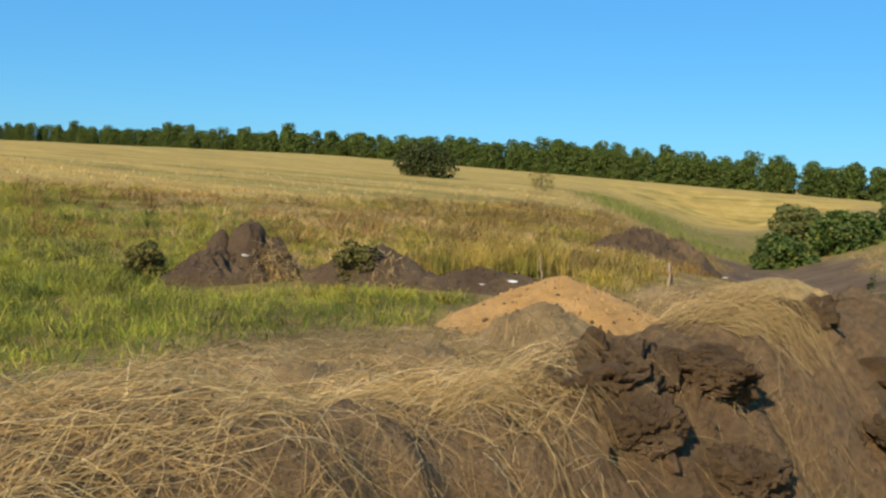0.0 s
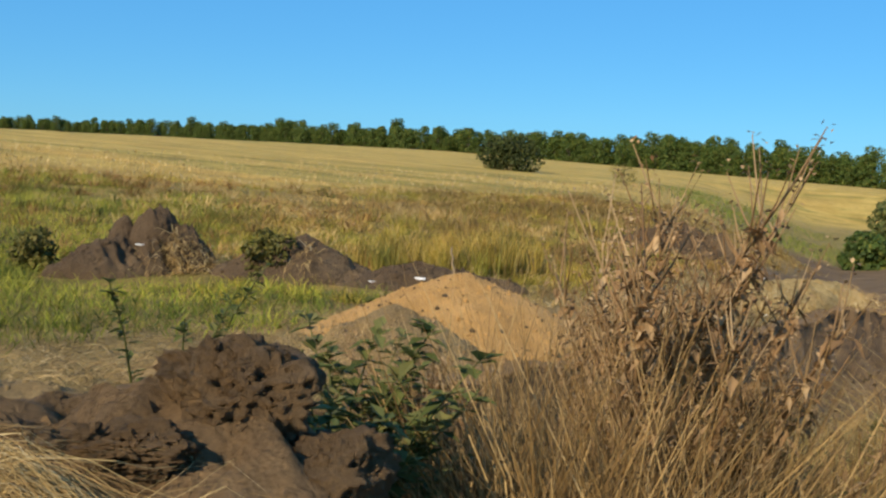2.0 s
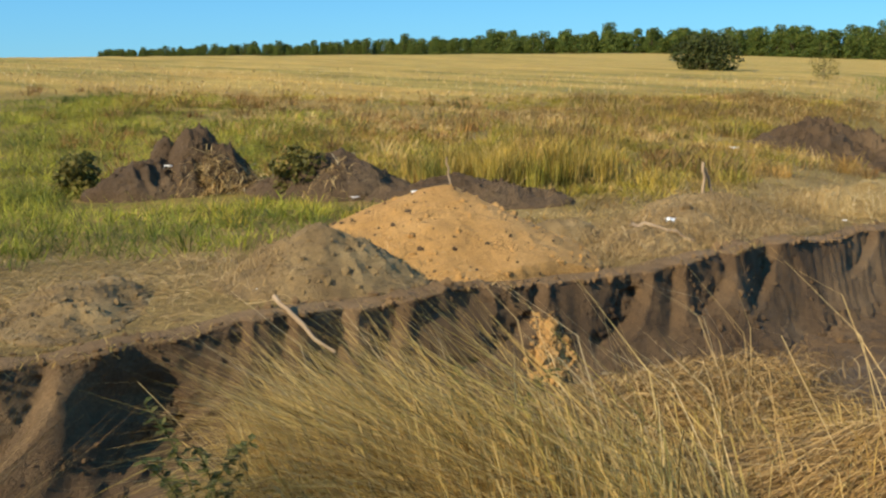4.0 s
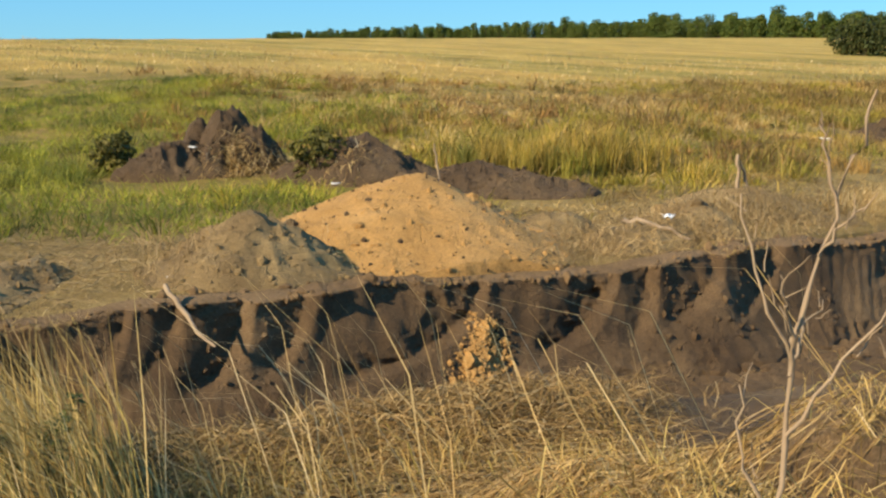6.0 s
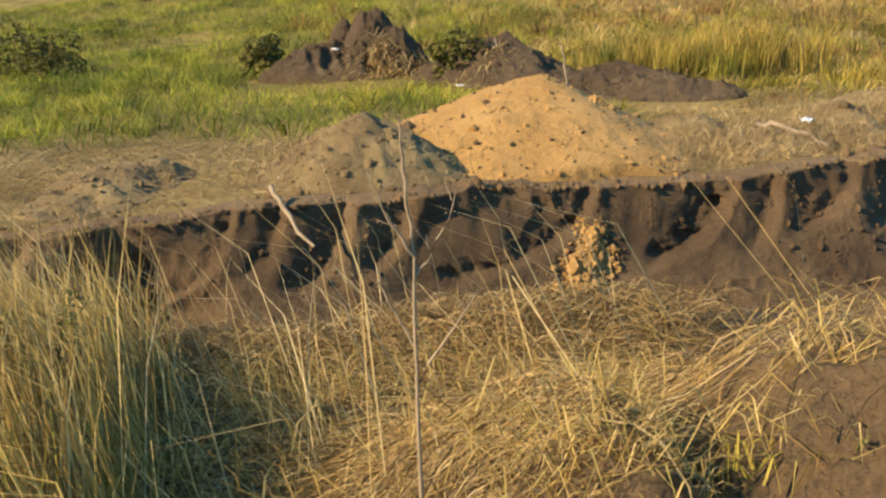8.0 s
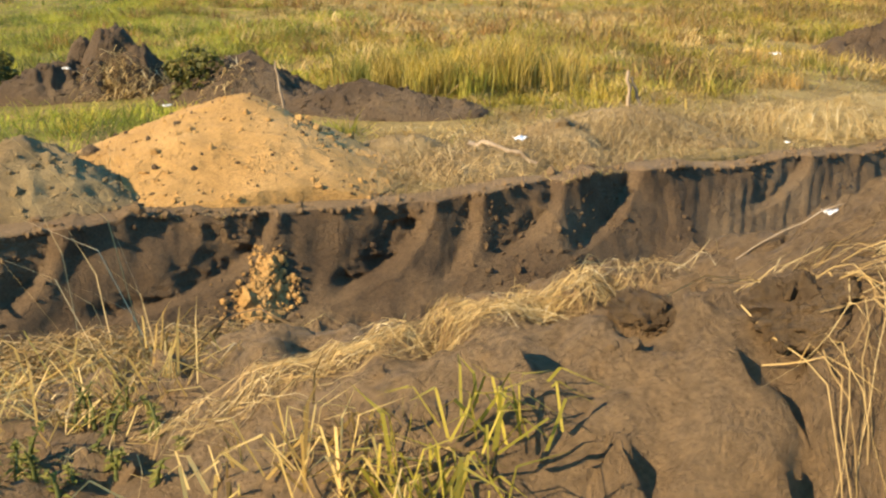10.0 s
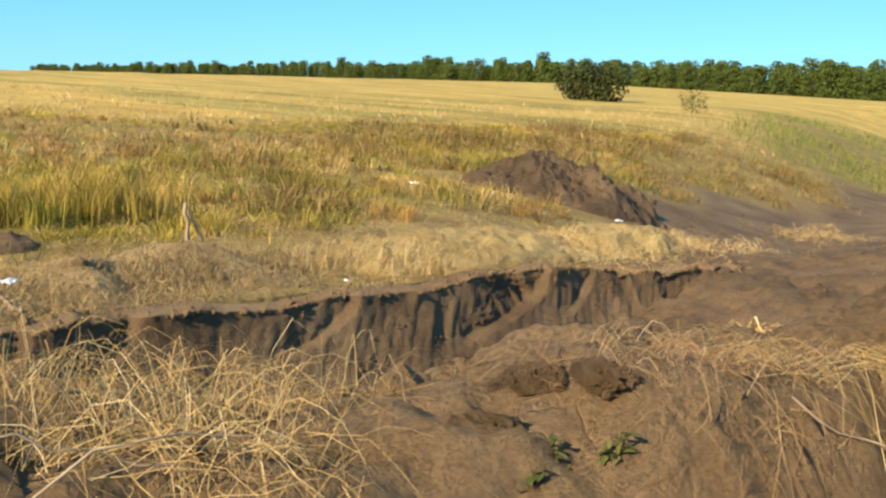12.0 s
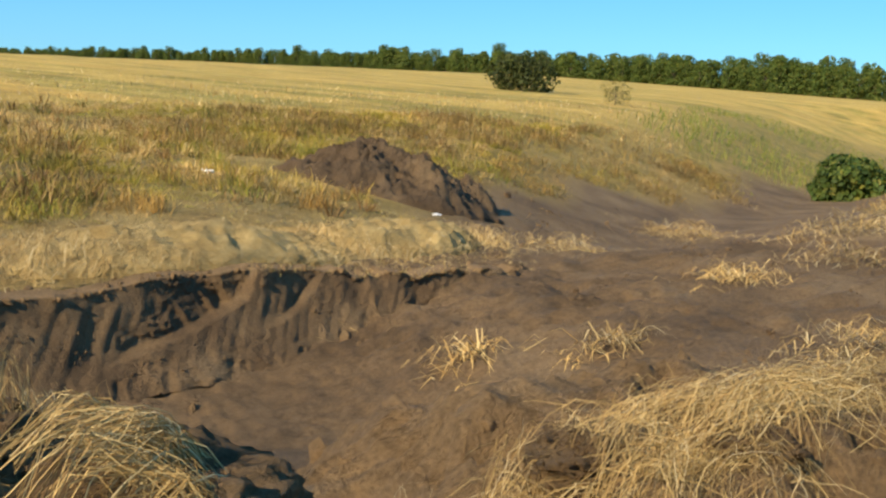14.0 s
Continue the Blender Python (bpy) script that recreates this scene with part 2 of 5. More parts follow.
STRAW = [(0.0, (0.22, 0.14, 0.055)), (0.3, (0.40, 0.27, 0.105)), (0.65, (0.53, 0.38, 0.155)), (0.88, (0.63, 0.49, 0.235)), (1.0, (0.74, 0.63, 0.39))]
straw_mat = blade_material("dry straw", STRAW, 0.2)
dry_mat = blade_material("dry grass", [(0.0, (0.12, 0.08, 0.028)), (0.3, (0.40, 0.26, 0.075)), (0.6, (0.62, 0.435, 0.14)), (0.85, (0.76, 0.57, 0.24)), (1.0, (0.52, 0.41, 0.10))], 0.5, 0.6, None, None, True)
tan_mat = blade_material("tan standing grass", [(0.0, (0.11, 0.068, 0.027)), (0.4, (0.24, 0.155, 0.06)), (0.75, (0.37, 0.25, 0.10)), (1.0, (0.50, 0.37, 0.18))])
yellow_mat = blade_material("yellowing grass", [(0.0, (0.26, 0.205, 0.036)), (0.4, (0.45, 0.34, 0.065)), (0.7, (0.58, 0.42, 0.10)), (1.0, (0.66, 0.50, 0.17))], 0.4, 0.6, None, [(0.33, 0.48, 0.54, (0.30, 0.29, 0.045)), (0.42, 0.51, 0.56, (0.40, 0.24, 0.075)), (0.9, 0.58, 0.62, (0.15, 0.155, 0.03))])
green_mat = blade_material("green grass", [(0.0, (0.13, 0.19, 0.020)), (0.4, (0.25, 0.31, 0.032)), (0.7, (0.40, 0.42, 0.05)), (1.0, (0.56, 0.50, 0.10))], 0.4, 0.6, (0.36, 0.34, 0.055), [(0.5, 0.52, 0.6, (0.12, 0.15, 0.025)), (0.9, 0.58, 0.64, (0.09, 0.10, 0.02))])
brown_mat = blade_material("brown weeds", [(0.0, (0.15, 0.10, 0.03)), (0.5, (0.29, 0.19, 0.06)), (0.8, (0.40, 0.27, 0.085)), (1.0, (0.30, 0.28, 0.07))], 0.35, 0.6, None, [(0.5, 0.54, 0.6, (0.17, 0.10, 0.035)), (0.45, 0.56, 0.62, (0.24, 0.22, 0.05))])
leaf_mat = blade_material("tree leaves", [(0.0, (0.045, 0.085, 0.020)), (0.5, (0.085, 0.14, 0.030)), (0.85, (0.14, 0.185, 0.038)), (1.0, (0.21, 0.21, 0.042))], 0.45)
dark_leaf_mat = blade_material("dark bush leaves", [(0.0, (0.03, 0.045, 0.012)), (0.6, (0.055, 0.075, 0.018)), (1.0, (0.10, 0.11, 0.028))], 0.35)
pale_mat = blade_material("pale seeding stalks", [(0.0, (0.42, 0.30, 0.13)), (0.6, (0.58, 0.45, 0.22)), (1.0, (0.70, 0.58, 0.34))], 0.25)
dark_weed_mat = blade_material("dark dead weeds", [(0.0, (0.13, 0.085, 0.03)), (0.5, (0.22, 0.145, 0.05)), (0.8, (0.31, 0.20, 0.07)), (1.0, (0.20, 0.18, 0.05))], 0.3)
olive_mat = blade_material("olive shrub leaves", [(0.0, (0.07, 0.075, 0.018)), (0.5, (0.13, 0.125, 0.03)), (1.0, (0.22, 0.19, 0.05))], 0.35)
reed_bed_mat = blade_material("yellow-green reeds", [(0.0, (0.13, 0.14, 0.03)), (0.5, (0.22, 0.22, 0.045)), (1.0, (0.36, 0.31, 0.08))], 0.35)
reed_mat = blade_material("green reeds", [(0.0, (0.10, 0.14, 0.03)), (0.5, (0.17, 0.21, 0.04)), (1.0, (0.28, 0.28, 0.06))], 0.35)
golden_mat = blade_material("golden meadow grass", STRAW, 0.35, 0.6, None, [(0.4, 0.5, 0.58, (0.36, 0.30, 0.06)), (0.6, 0.54, 0.6, (0.30, 0.17, 0.055))])
litter_mat = blade_material("weathered straw", [(0.0, (0.15, 0.10, 0.045)), (0.5, (0.31, 0.22, 0.10)), (0.85, (0.46, 0.345, 0.165)), (1.0, (0.60, 0.48, 0.27))], 0.2)
tussock_lime = blade_material("yellow-green tussock", [(0.0, (0.17, 0.155, 0.022)), (0.5, (0.34, 0.29, 0.04)), (1.0, (0.52, 0.42, 0.085))], 0.4)
tussock_gold = blade_material("golden tussock", [(0.0, (0.36, 0.24, 0.08)), (0.5, (0.56, 0.40, 0.15)), (1.0, (0.72, 0.56, 0.27))], 0.35)
tussock_rust = blade_material("rusty tussock", [(0.0, (0.13, 0.075, 0.028)), (0.5, (0.27, 0.155, 0.055)), (1.0, (0.42, 0.26, 0.09))], 0.3)
tussock_dark = blade_material("dark herb clump", [(0.0, (0.045, 0.055, 0.015)), (0.5, (0.09, 0.10, 0.022)), (1.0, (0.18, 0.17, 0.04))], 0.3)
herb_mat = blade_material("herb leaves", [(0.0, (0.07, 0.095, 0.025)), (0.5, (0.13, 0.155, 0.045)), (1.0, (0.23, 0.22, 0.075))], 0.4)
dead_mat = blade_material("dead thistle", [(0.0, (0.20, 0.115, 0.05)), (0.5, (0.36, 0.23, 0.11)), (1.0, (0.55, 0.40, 0.22))])
fluff_mat = blade_material("white seed fluff", [(0.0, (0.72, 0.68, 0.58)), (1.0, (0.88, 0.86, 0.78))], 0.4)


def bark_material(name, a, c):
    m, nt, b = base(name, 0.8)
    nt.links.new(ramp(nt, tex(nt, 9, 6, 0.7, (1, 1, 0.25)), [(0.3, a), (0.7, c)]), b.inputs["Base Color"])
    bump(nt, b, tex(nt, 30, 5, 0.7, (1, 1, 0.3)), 0.5, 0.01)
    return m


bark = bark_material("bark", (0.05, 0.04, 0.03), (0.14, 0.11, 0.08))
twig_mat = bark_material("grey dead wood", (0.16, 0.11, 0.065), (0.38, 0.29, 0.19))
root_mat = bark_material("pale root", (0.20, 0.13, 0.065), (0.42, 0.29, 0.15))
white_mat, _nt, _b = base("white plastic", 0.45)
_nt.links.new(ramp(_nt, tex(_nt, 30, 3), [(0.3, (0.66, 0.66, 0.64)), (0.7, (0.82, 0.82, 0.80))]), _b.inputs["Base Color"])
stone_mat, _nt, _b = base("pale stone", 0.8)
_nt.links.new(ramp(_nt, tex(_nt, 12, 6), [(0.3, (0.40, 0.33, 0.25)), (0.7, (0.66, 0.58, 0.46))]), _b.inputs["Base Color"])

ground_mat, nt, b = base("ground", 0.95)
zones = nt.nodes.new("ShaderNodeVertexColor")
zones.layer_name = "zones"
zs = nt.nodes.new("ShaderNodeSeparateColor")
nt.links.new(zones.outputs[0], zs.inputs[0])
dirt = mix(nt, zones.outputs[1], soil_colour(nt, *SOIL), soil_colour(nt, (0.10, 0.064, 0.034), (0.165, 0.106, 0.055), (0.24, 0.162, 0.088), 1.6))
litter = mix(nt, 1.0, ramp(nt, tex(nt, 1.1, 6, 0.65), [(0.3, (0.20, 0.14, 0.05)), (0.5, (0.32, 0.225, 0.08)), (0.7, (0.42, 0.31, 0.12))]),
             ramp(nt, tex(nt, 22, 5, 0.75), [(0.3, (0.55, 0.53, 0.5)), (0.6, (1.05, 1.03, 1))]), "MULTIPLY")
turf = ramp(nt, tex(nt, 1.3, 6, 0.7), [(0.3, (0.11, 0.095, 0.024)), (0.5, (0.22, 0.17, 0.04)), (0.6, (0.32, 0.21, 0.06)), (0.75, (0.40, 0.28, 0.085))])
crop = ramp(nt, tex(nt, 0.25, 7, 0.62), [(0.3, (0.36, 0.235, 0.060)), (0.5, (0.47, 0.315, 0.080)), (0.7, (0.55, 0.38, 0.11))])
crop = mix(nt, 1.0, crop, ramp(nt, tex(nt, 2.2, 6, 0.8), [(0.3, (0.7, 0.7, 0.66)), (0.6, (1.06, 1.05, 1.0))]), "MULTIPLY")
far_co = nt.nodes.new("ShaderNodeTexCoord")
far_mp = nt.nodes.new("ShaderNodeMapping")
far_mp.vector_type = "TEXTURE"
far_mp.inputs["Rotation"].default_value = (0, 0, -radians(42) - radians(17))
far_mp.inputs["Scale"].default_value = (34, 3.4, 1)
nt.links.new(far_co.outputs["Object"], far_mp.inputs[0])
swath = nt.nodes.new("ShaderNodeTexNoise")
swath.inputs["Scale"].default_value, swath.inputs["Detail"].default_value = 1.0, 5
nt.links.new(far_mp.outputs[0], swath.inputs["Vector"])
swaths = ramp(nt, swath.outputs[0], [(0.40, (0.62, 0.72, 0.62)), (0.47, (0.95, 0.98, 0.95)), (0.6, (1.0, 1.0, 1.0)), (0.66, (1.16, 1.12, 1.1))])
crop = mix(nt, 1.0, crop, swaths, "MULTIPLY")
col = mix(nt, zs.outputs[1], litter, turf)
col = mix(nt, zs.outputs[2], col, crop)
col = mix(nt, zs.outputs[0], col, dirt)
nt.links.new(col, b.inputs["Base Color"])
earth_bump(nt, b, 3.4, 0.03)


# ---- mesh helpers ----
def raw_mesh(name, verts, faces, mat, smooth=False):
    """verts (n, 3); faces: a list of index arrays, each (m, 3) or (m, 4)."""
    me = bpy.data.meshes.new(name)
    verts = np.asarray(verts, np.float32)
    faces = [np.asarray(f, np.int32) for f in faces if len(f)]
    me.vertices.add(len(verts))
    me.vertices.foreach_set("co", verts.ravel())
    loops = np.concatenate([f.ravel() for f in faces])
    sizes = np.concatenate([np.full(len(f), f.shape[1]) for f in faces])
    me.loops.add(len(loops))
    me.loops.foreach_set("vertex_index", loops)
    me.polygons.add(len(sizes))
    me.polygons.foreach_set("loop_start", np.concatenate([[0], np.cumsum(sizes)[:-1]]).astype(np.int32))
    me.polygons.foreach_set("use_smooth", np.full(len(sizes), smooth))
    me.update(calc_edges=True)
    me.materials.append(mat)
    return me


def thing(name, me, label, category, group="", kind="", at=None):
    ob = new(name, me)
    if at is not None:
        ob.matrix_basis = at
    return tagged(ob, label, category, group, kind)


def child(name, me, parent, label="", at=None):
    ob = new(name, me)
    ob.parent = parent
    if at is not None:
        ob.matrix_basis = at
    if label:
        tagged(ob, label)
    return ob


def heights(p):
    return ground(p[:, 0], p[:, 1])[0]


rng = np.random.default_rng(7)


def blades(roots, tall, wide, lean, aim=None, droop=0.35, spread=6.3):
    """Bent grass blades from roots (n, 3): tall, wide and lean are arrays or numbers. aim: the heading that they lean to."""
    n = len(roots)
    tall, wide, lean = (np.broadcast_to(np.asarray(v, float), (n,)) for v in (tall, wide, lean))
    head = rng.uniform(0, 2 * np.pi, n) if aim is None else aim + rng.uniform(-spread / 2, spread / 2, n)
    fwd = np.stack([np.cos(head), np.sin(head), np.zeros(n)], 1)
    face = rng.uniform(0, 2 * np.pi, n)
    side = np.stack([np.cos(face), np.sin(face), np.zeros(n)], 1) * (wide / 2)[:, None]
    up = np.array([0, 0, 1.0])
    mid = roots + (fwd * np.sin(lean)[:, None] + up * np.cos(lean)[:, None]) * (tall * 0.55)[:, None]
    bent = np.minimum(lean + droop + 0.5 * lean, 2.4)
    tip = mid + (fwd * np.sin(bent)[:, None] + up * np.cos(bent)[:, None]) * (tall * 0.45)[:, None]
    v = np.stack([roots - side, roots + side, mid + side * 0.8, mid - side * 0.8, tip], 1).reshape(-1, 3)
    k = (np.arange(n) * 5)[:, None]
    return v, k + [0, 1, 2, 3], k + [3, 2, 4]


class Heap:
    """Collects vertices and faces of many small pieces into one mesh."""

    def __init__(self):
        self.v, self.f, self.n = [], [], 0

    def add(self, v, *faces):
        self.v.append(v)
        self.f += [np.asarray(f) + self.n for f in faces]
        self.n += len(v)
        return self

    def mesh(self, name, mat, smooth=False):
        quads = [f for f in self.f if f.shape[1] == 4]
        tris = [f for f in self.f if f.shape[1] == 3]
        parts = ([np.concatenate(quads)] if quads else []) + ([np.concatenate(tris)] if tris else [])
        return raw_mesh(name, np.concatenate(self.v), parts, mat, smooth)


def tube(points, radii, sides=6):
    """A tapered round stem through points, as vertices and quads."""
    pts = np.asarray(points, float)
    way = np.gradient(pts, axis=0)
    way /= np.linalg.norm(way, axis=1)[:, None] + 1e-9
    ref = np.where(np.abs(way[:, 2:3]) > 0.9, np.array([[1.0, 0, 0]]), np.array([[0, 0, 1.0]]))
    u = np.cross(way, ref)
    u /= np.linalg.norm(u, axis=1)[:, None]
    w = np.cross(way, u)
    a = np.linspace(0, 2 * np.pi, sides, endpoint=False)
    ring = np.cos(a)[None, :, None] * u[:, None] + np.sin(a)[None, :, None] * w[:, None]
    v = (pts[:, None] + ring * np.asarray(radii, float)[:, None, None]).reshape(-1, 3)
    i, j = np.meshgrid(np.arange(len(pts) - 1), np.arange(sides), indexing="ij")
    i, j = i.ravel(), j.ravel()
    jn = (j + 1) % sides
    return v, np.stack([i * sides + j, i * sides + jn, (i + 1) * sides + jn, (i + 1) * sides + j], 1)


def lump(radius, squash=(1, 1, 0.8), rough=0.25, seed=0, detail=3, angular=0.0):
    """An uneven clod or stone: a roughened ball."""
    bm = bmesh.new()
    bmesh.ops.create_icosphere(bm, subdivisions=detail, radius=1)
    for v in bm.verts:
        p = v.co.normalized()
        q = p * 1.6 + Vector((seed * 5.1, seed * 2.3, seed))
        k = 1 + rough * noise.noise(q) + rough * 0.6 * noise.noise(q * 2.3) + rough * 0.35 * noise.noise(q * 5.5) + rough * 0.3 * (0.4 - abs(noise.noise(q * 8.0))) + rough * 0.15 * noise.noise(q * 16.0)
        if angular:
            cell = noise.cell_vector(q * 1.3)
            k += angular * (abs(noise.noise(q * 1.9 + cell * 0.05)) - 0.3)
        v.co = Vector((p.x * squash[0], p.y * squash[1], p.z * squash[2])) * k * radius
    return bm


def bm_mesh(name, bm, mat, smooth=True):
    me = bpy.data.meshes.new(name)
    bm.to_mesh(me)
    bm.free()
    me.materials.append(mat)
    if smooth:
        me.polygons.foreach_set("use_smooth", np.full(len(me.polygons), True))
    return me


# ---- the ground ----
def graded(a, b, fine, grow, far):
    """Grid lines: fine steps from a to b, then ever wider out to far on both sides."""
    core = [a]
    while core[-1] < b:
        core.append(core[-1] + (fine(core[-1]) if callable(fine) else fine))
    lo, hi = [], []
    s, p = 0.08, core[-1]
    while p < far:
        s *= grow
        p += s
        hi.append(p)
    s, p = 0.08, a
    while p > -far:
        s *= grow
        p -= s
        lo.append(p)
    return np.array(lo[::-1] + core + hi)


def meadow_masks(x, y, bare):
    """How much of each growth a place bears: turf, crop."""
    X, Y = far_axes(x, y)
    wob = 1.6 * fbm(x * 0.12, y * 0.12, 71, 3)
    crop = step(0, 2.5, Y - field_line(X) + wob) * (1 - step(-4, 4, X - valley_line(Y)))
    back = y - edge(x)
    turf = step(3.2, 4.6, back + 0.5 * wob) * (1 - 0.6 * step(12, 17, x + wob))
    turf = np.maximum(turf, step(-3, 3, X - valley_line(Y) - 1) * step(40, 60, Y) * step(150, 90, Y))
    return turf * (1 - bare), crop * (1 - bare)


def valley_line(Y):
    return np.interp(Y, [30, 50, 95, 140, 220, 300], [8, 9, 13, 40, 150, 900])


def field_line(X):
    return np.interp(X, [-80, -20, -5, 5, 12], [24, 27, 36, 46, 55])


gx = graded(-1.0, 23.0, lambda v: 0.021 if v < 4.8 or 9.6 < v < 17.3 else 0.055, 1.12, 1600)
gy = graded(0.1, 11.5, lambda v: 0.019 if 0.55 < v < 1.7 else 0.06, 1.12, 1600)
GX, GY = np.meshgrid(gx, gy, indexing="xy")
gz, gbare = ground(GX.ravel(), GY.ravel())
gturf, gcrop = meadow_masks(GX.ravel(), GY.ravel(), gbare)
nx, ny = len(gx), len(gy)
ii, jj = np.meshgrid(np.arange(nx - 1), np.arange(ny - 1), indexing="xy")
q = (jj * nx + ii).ravel()
ground_me = raw_mesh("ground", np.stack([GX.ravel(), GY.ravel(), gz], 1), [np.stack([q, q + 1, q + nx + 1, q + nx], 1)], ground_mat, True)
layer = ground_me.color_attributes.new("zones", "FLOAT_COLOR", "POINT")
layer.data.foreach_set("color", np.stack([gbare, gturf, gcrop, gbare * step(2.4, 3.4, GY.ravel())], 1).astype(np.float32).ravel())
thing("ground", ground_me, "rough farmland with dug dark earth, meadow and golden field", "ground", kind="structure")


# ---- trench wall with the marks of the digger's bucket ----
def trench_wall():
    xs = np.arange(-3.0, 22.5, 0.018)
    hs = np.linspace(0, 1, 74)
    X, H = np.meshgrid(xs, hs, indexing="xy")
    top = edge(X)
    deep = trench_depth(X) + 0.06
    toe = 0.55 * deep / 0.85
    # each bite: a scoop that deepens towards its far end and sweeps down and back in an arc, with a crisp rib beyond it
    bites = [(-2.5, -1.2, 0.9), (0.0, 1.4, 0.8), (2.2, 3.5, 0.9), (4.4, 5.6, 0.85), (5.9, 6.75, 0.8), (6.9, 8.0, 0.95), (8.02, 8.36, 0.6), (8.4, 8.85, 0.7), (8.95, 9.3, 0.6), (9.45, 10.8, 0.82), (11.15, 12.0, 0.78), (12.02, 12.38, 0.72), (12.5, 13.2, 0.6), (13.3, 14.0, 0.62), (15.4, 16.2, 0.55), (17.4, 18.95, 0.75), (19.1, 19.7, 0.6)]
    hollow = np.zeros_like(X)
    bent = X + 0.05 * noise2(X * 2.2, H * 3, 5) + 0.02 * noise2(X * 7, H * 7, 6)
    for x0, x1, low in bites:
        w = x1 - x0
        q = H / low
        left, right = x0 - 0.35 * w * q, x1 - 0.25 * w * q - 0.95 * w * q ** 3
        u = (bent - left) / np.maximum(right - left, 0.02)
        k = np.where(u < 1, np.clip(u, 0, 1), np.clip(1 - (bent - right) / (0.07 + 0.08 * q), 0, 1)) * (right > left)
        hollow = np.maximum(hollow, (0.075 + 0.085 * min(w, 1.2)) * k * (0.85 + 0.3 * noise2(X * 1.7, H * 2, 24)) * step(1.02, 0.75, q))
    inner = step(0.05, 0.13, hollow)
    crumbly = 0.035 * fbm(X * 3.2 - 2.5 * H * H, H * 4, 71, 2) + 0.028 * ridged(X * 6 - 4 * H * H, H * 6, 73) + 0.012 * ridged(X * 17, H * 15, 75)
    hollow = hollow - crumbly * inner * step(0.02, 0.1, H) + 0.05 * step(0.66, 0.8, noise2(X * 3.2, H * 4.5, 77)) * inner
    hollow = hollow + 0.34 * np.exp(-((X - 7.75 + 0.3 * H) / 0.36) ** 2 - ((H - 0.78) / 0.2) ** 2) + 0.22 * np.exp(-((X - 7.25) / 0.3) ** 2 - ((H - 0.42) / 0.2) ** 2)
    teeth = (0.002 + 0.008 * step(14, 15, X)) * np.abs(np.sin((X + 0.35 * H) * 21 + 2.5 * noise2(X * 0.8, H, 9))) * step(0.1, 0.3, H) * (1 - inner)
    grooves = 0.02 * noise2(X * 6 + 2.4 * H * H, H * 0.6, 13) * (1 - inner) * step(0.05, 0.3, H)
    scree = 0.05 * step(0.72, 0.95, H) * (0.6 + fbm(X * 2.2, H * 2, 14, 3)) + 0.02 * ridged(X * 9, H * 9, 16) * step(0.7, 0.85, H)
    out = 0.21 + toe * H ** 1.35 - hollow + teeth + grooves + scree + 0.022 * fbm(X * 2.2, H * 2.2, 15, 2) + 0.006 * fbm(X * 12, H * 9, 17, 2)
    out = out * step(0, 0.022, H) - 0.10 * (1 - step(0, 0.02, H)) + 0.05 * fbm(X * 2.6, H * 0, 29, 3) * (1 - step(0.0, 0.3, H)) * step(0, 0.02, H)
    rim = ground(X.ravel(), (top + 0.12).ravel())[0].reshape(X.shape)
    Z = rim - deep * H + (0.04 * fbm(X * 1.1, H * 0, 25, 3) + 0.035 * np.maximum(0, fbm(X * 5, H * 0, 26, 3)) * step(-0.2, 0.4, noise2(X * 0.9, H * 0, 28))) * (1 - step(0, 0.2, H)) + 0.012
    v = np.stack([X, top - out, Z], -1).reshape(-1, 3)
    i, j = np.meshgrid(np.arange(len(xs) - 1), np.arange(len(hs) - 1), indexing="xy")
    q = (j * len(xs) + i).ravel()
    me = raw_mesh("trench_wall", v, [np.stack([q, q + len(xs), q + len(xs) + 1, q + 1], 1)], wall_soil, True)
    me.materials.append(soil)
    cap = np.zeros((len(hs) - 1, len(xs) - 1), np.int32)
    cap[:2] = 1
    me.polygons.foreach_set("material_index", cap.ravel())
    return thing("trench_wall", me, "dark cut trench wall scalloped by a digger bucket", "trench wall", kind="structure")


wall = trench_wall()


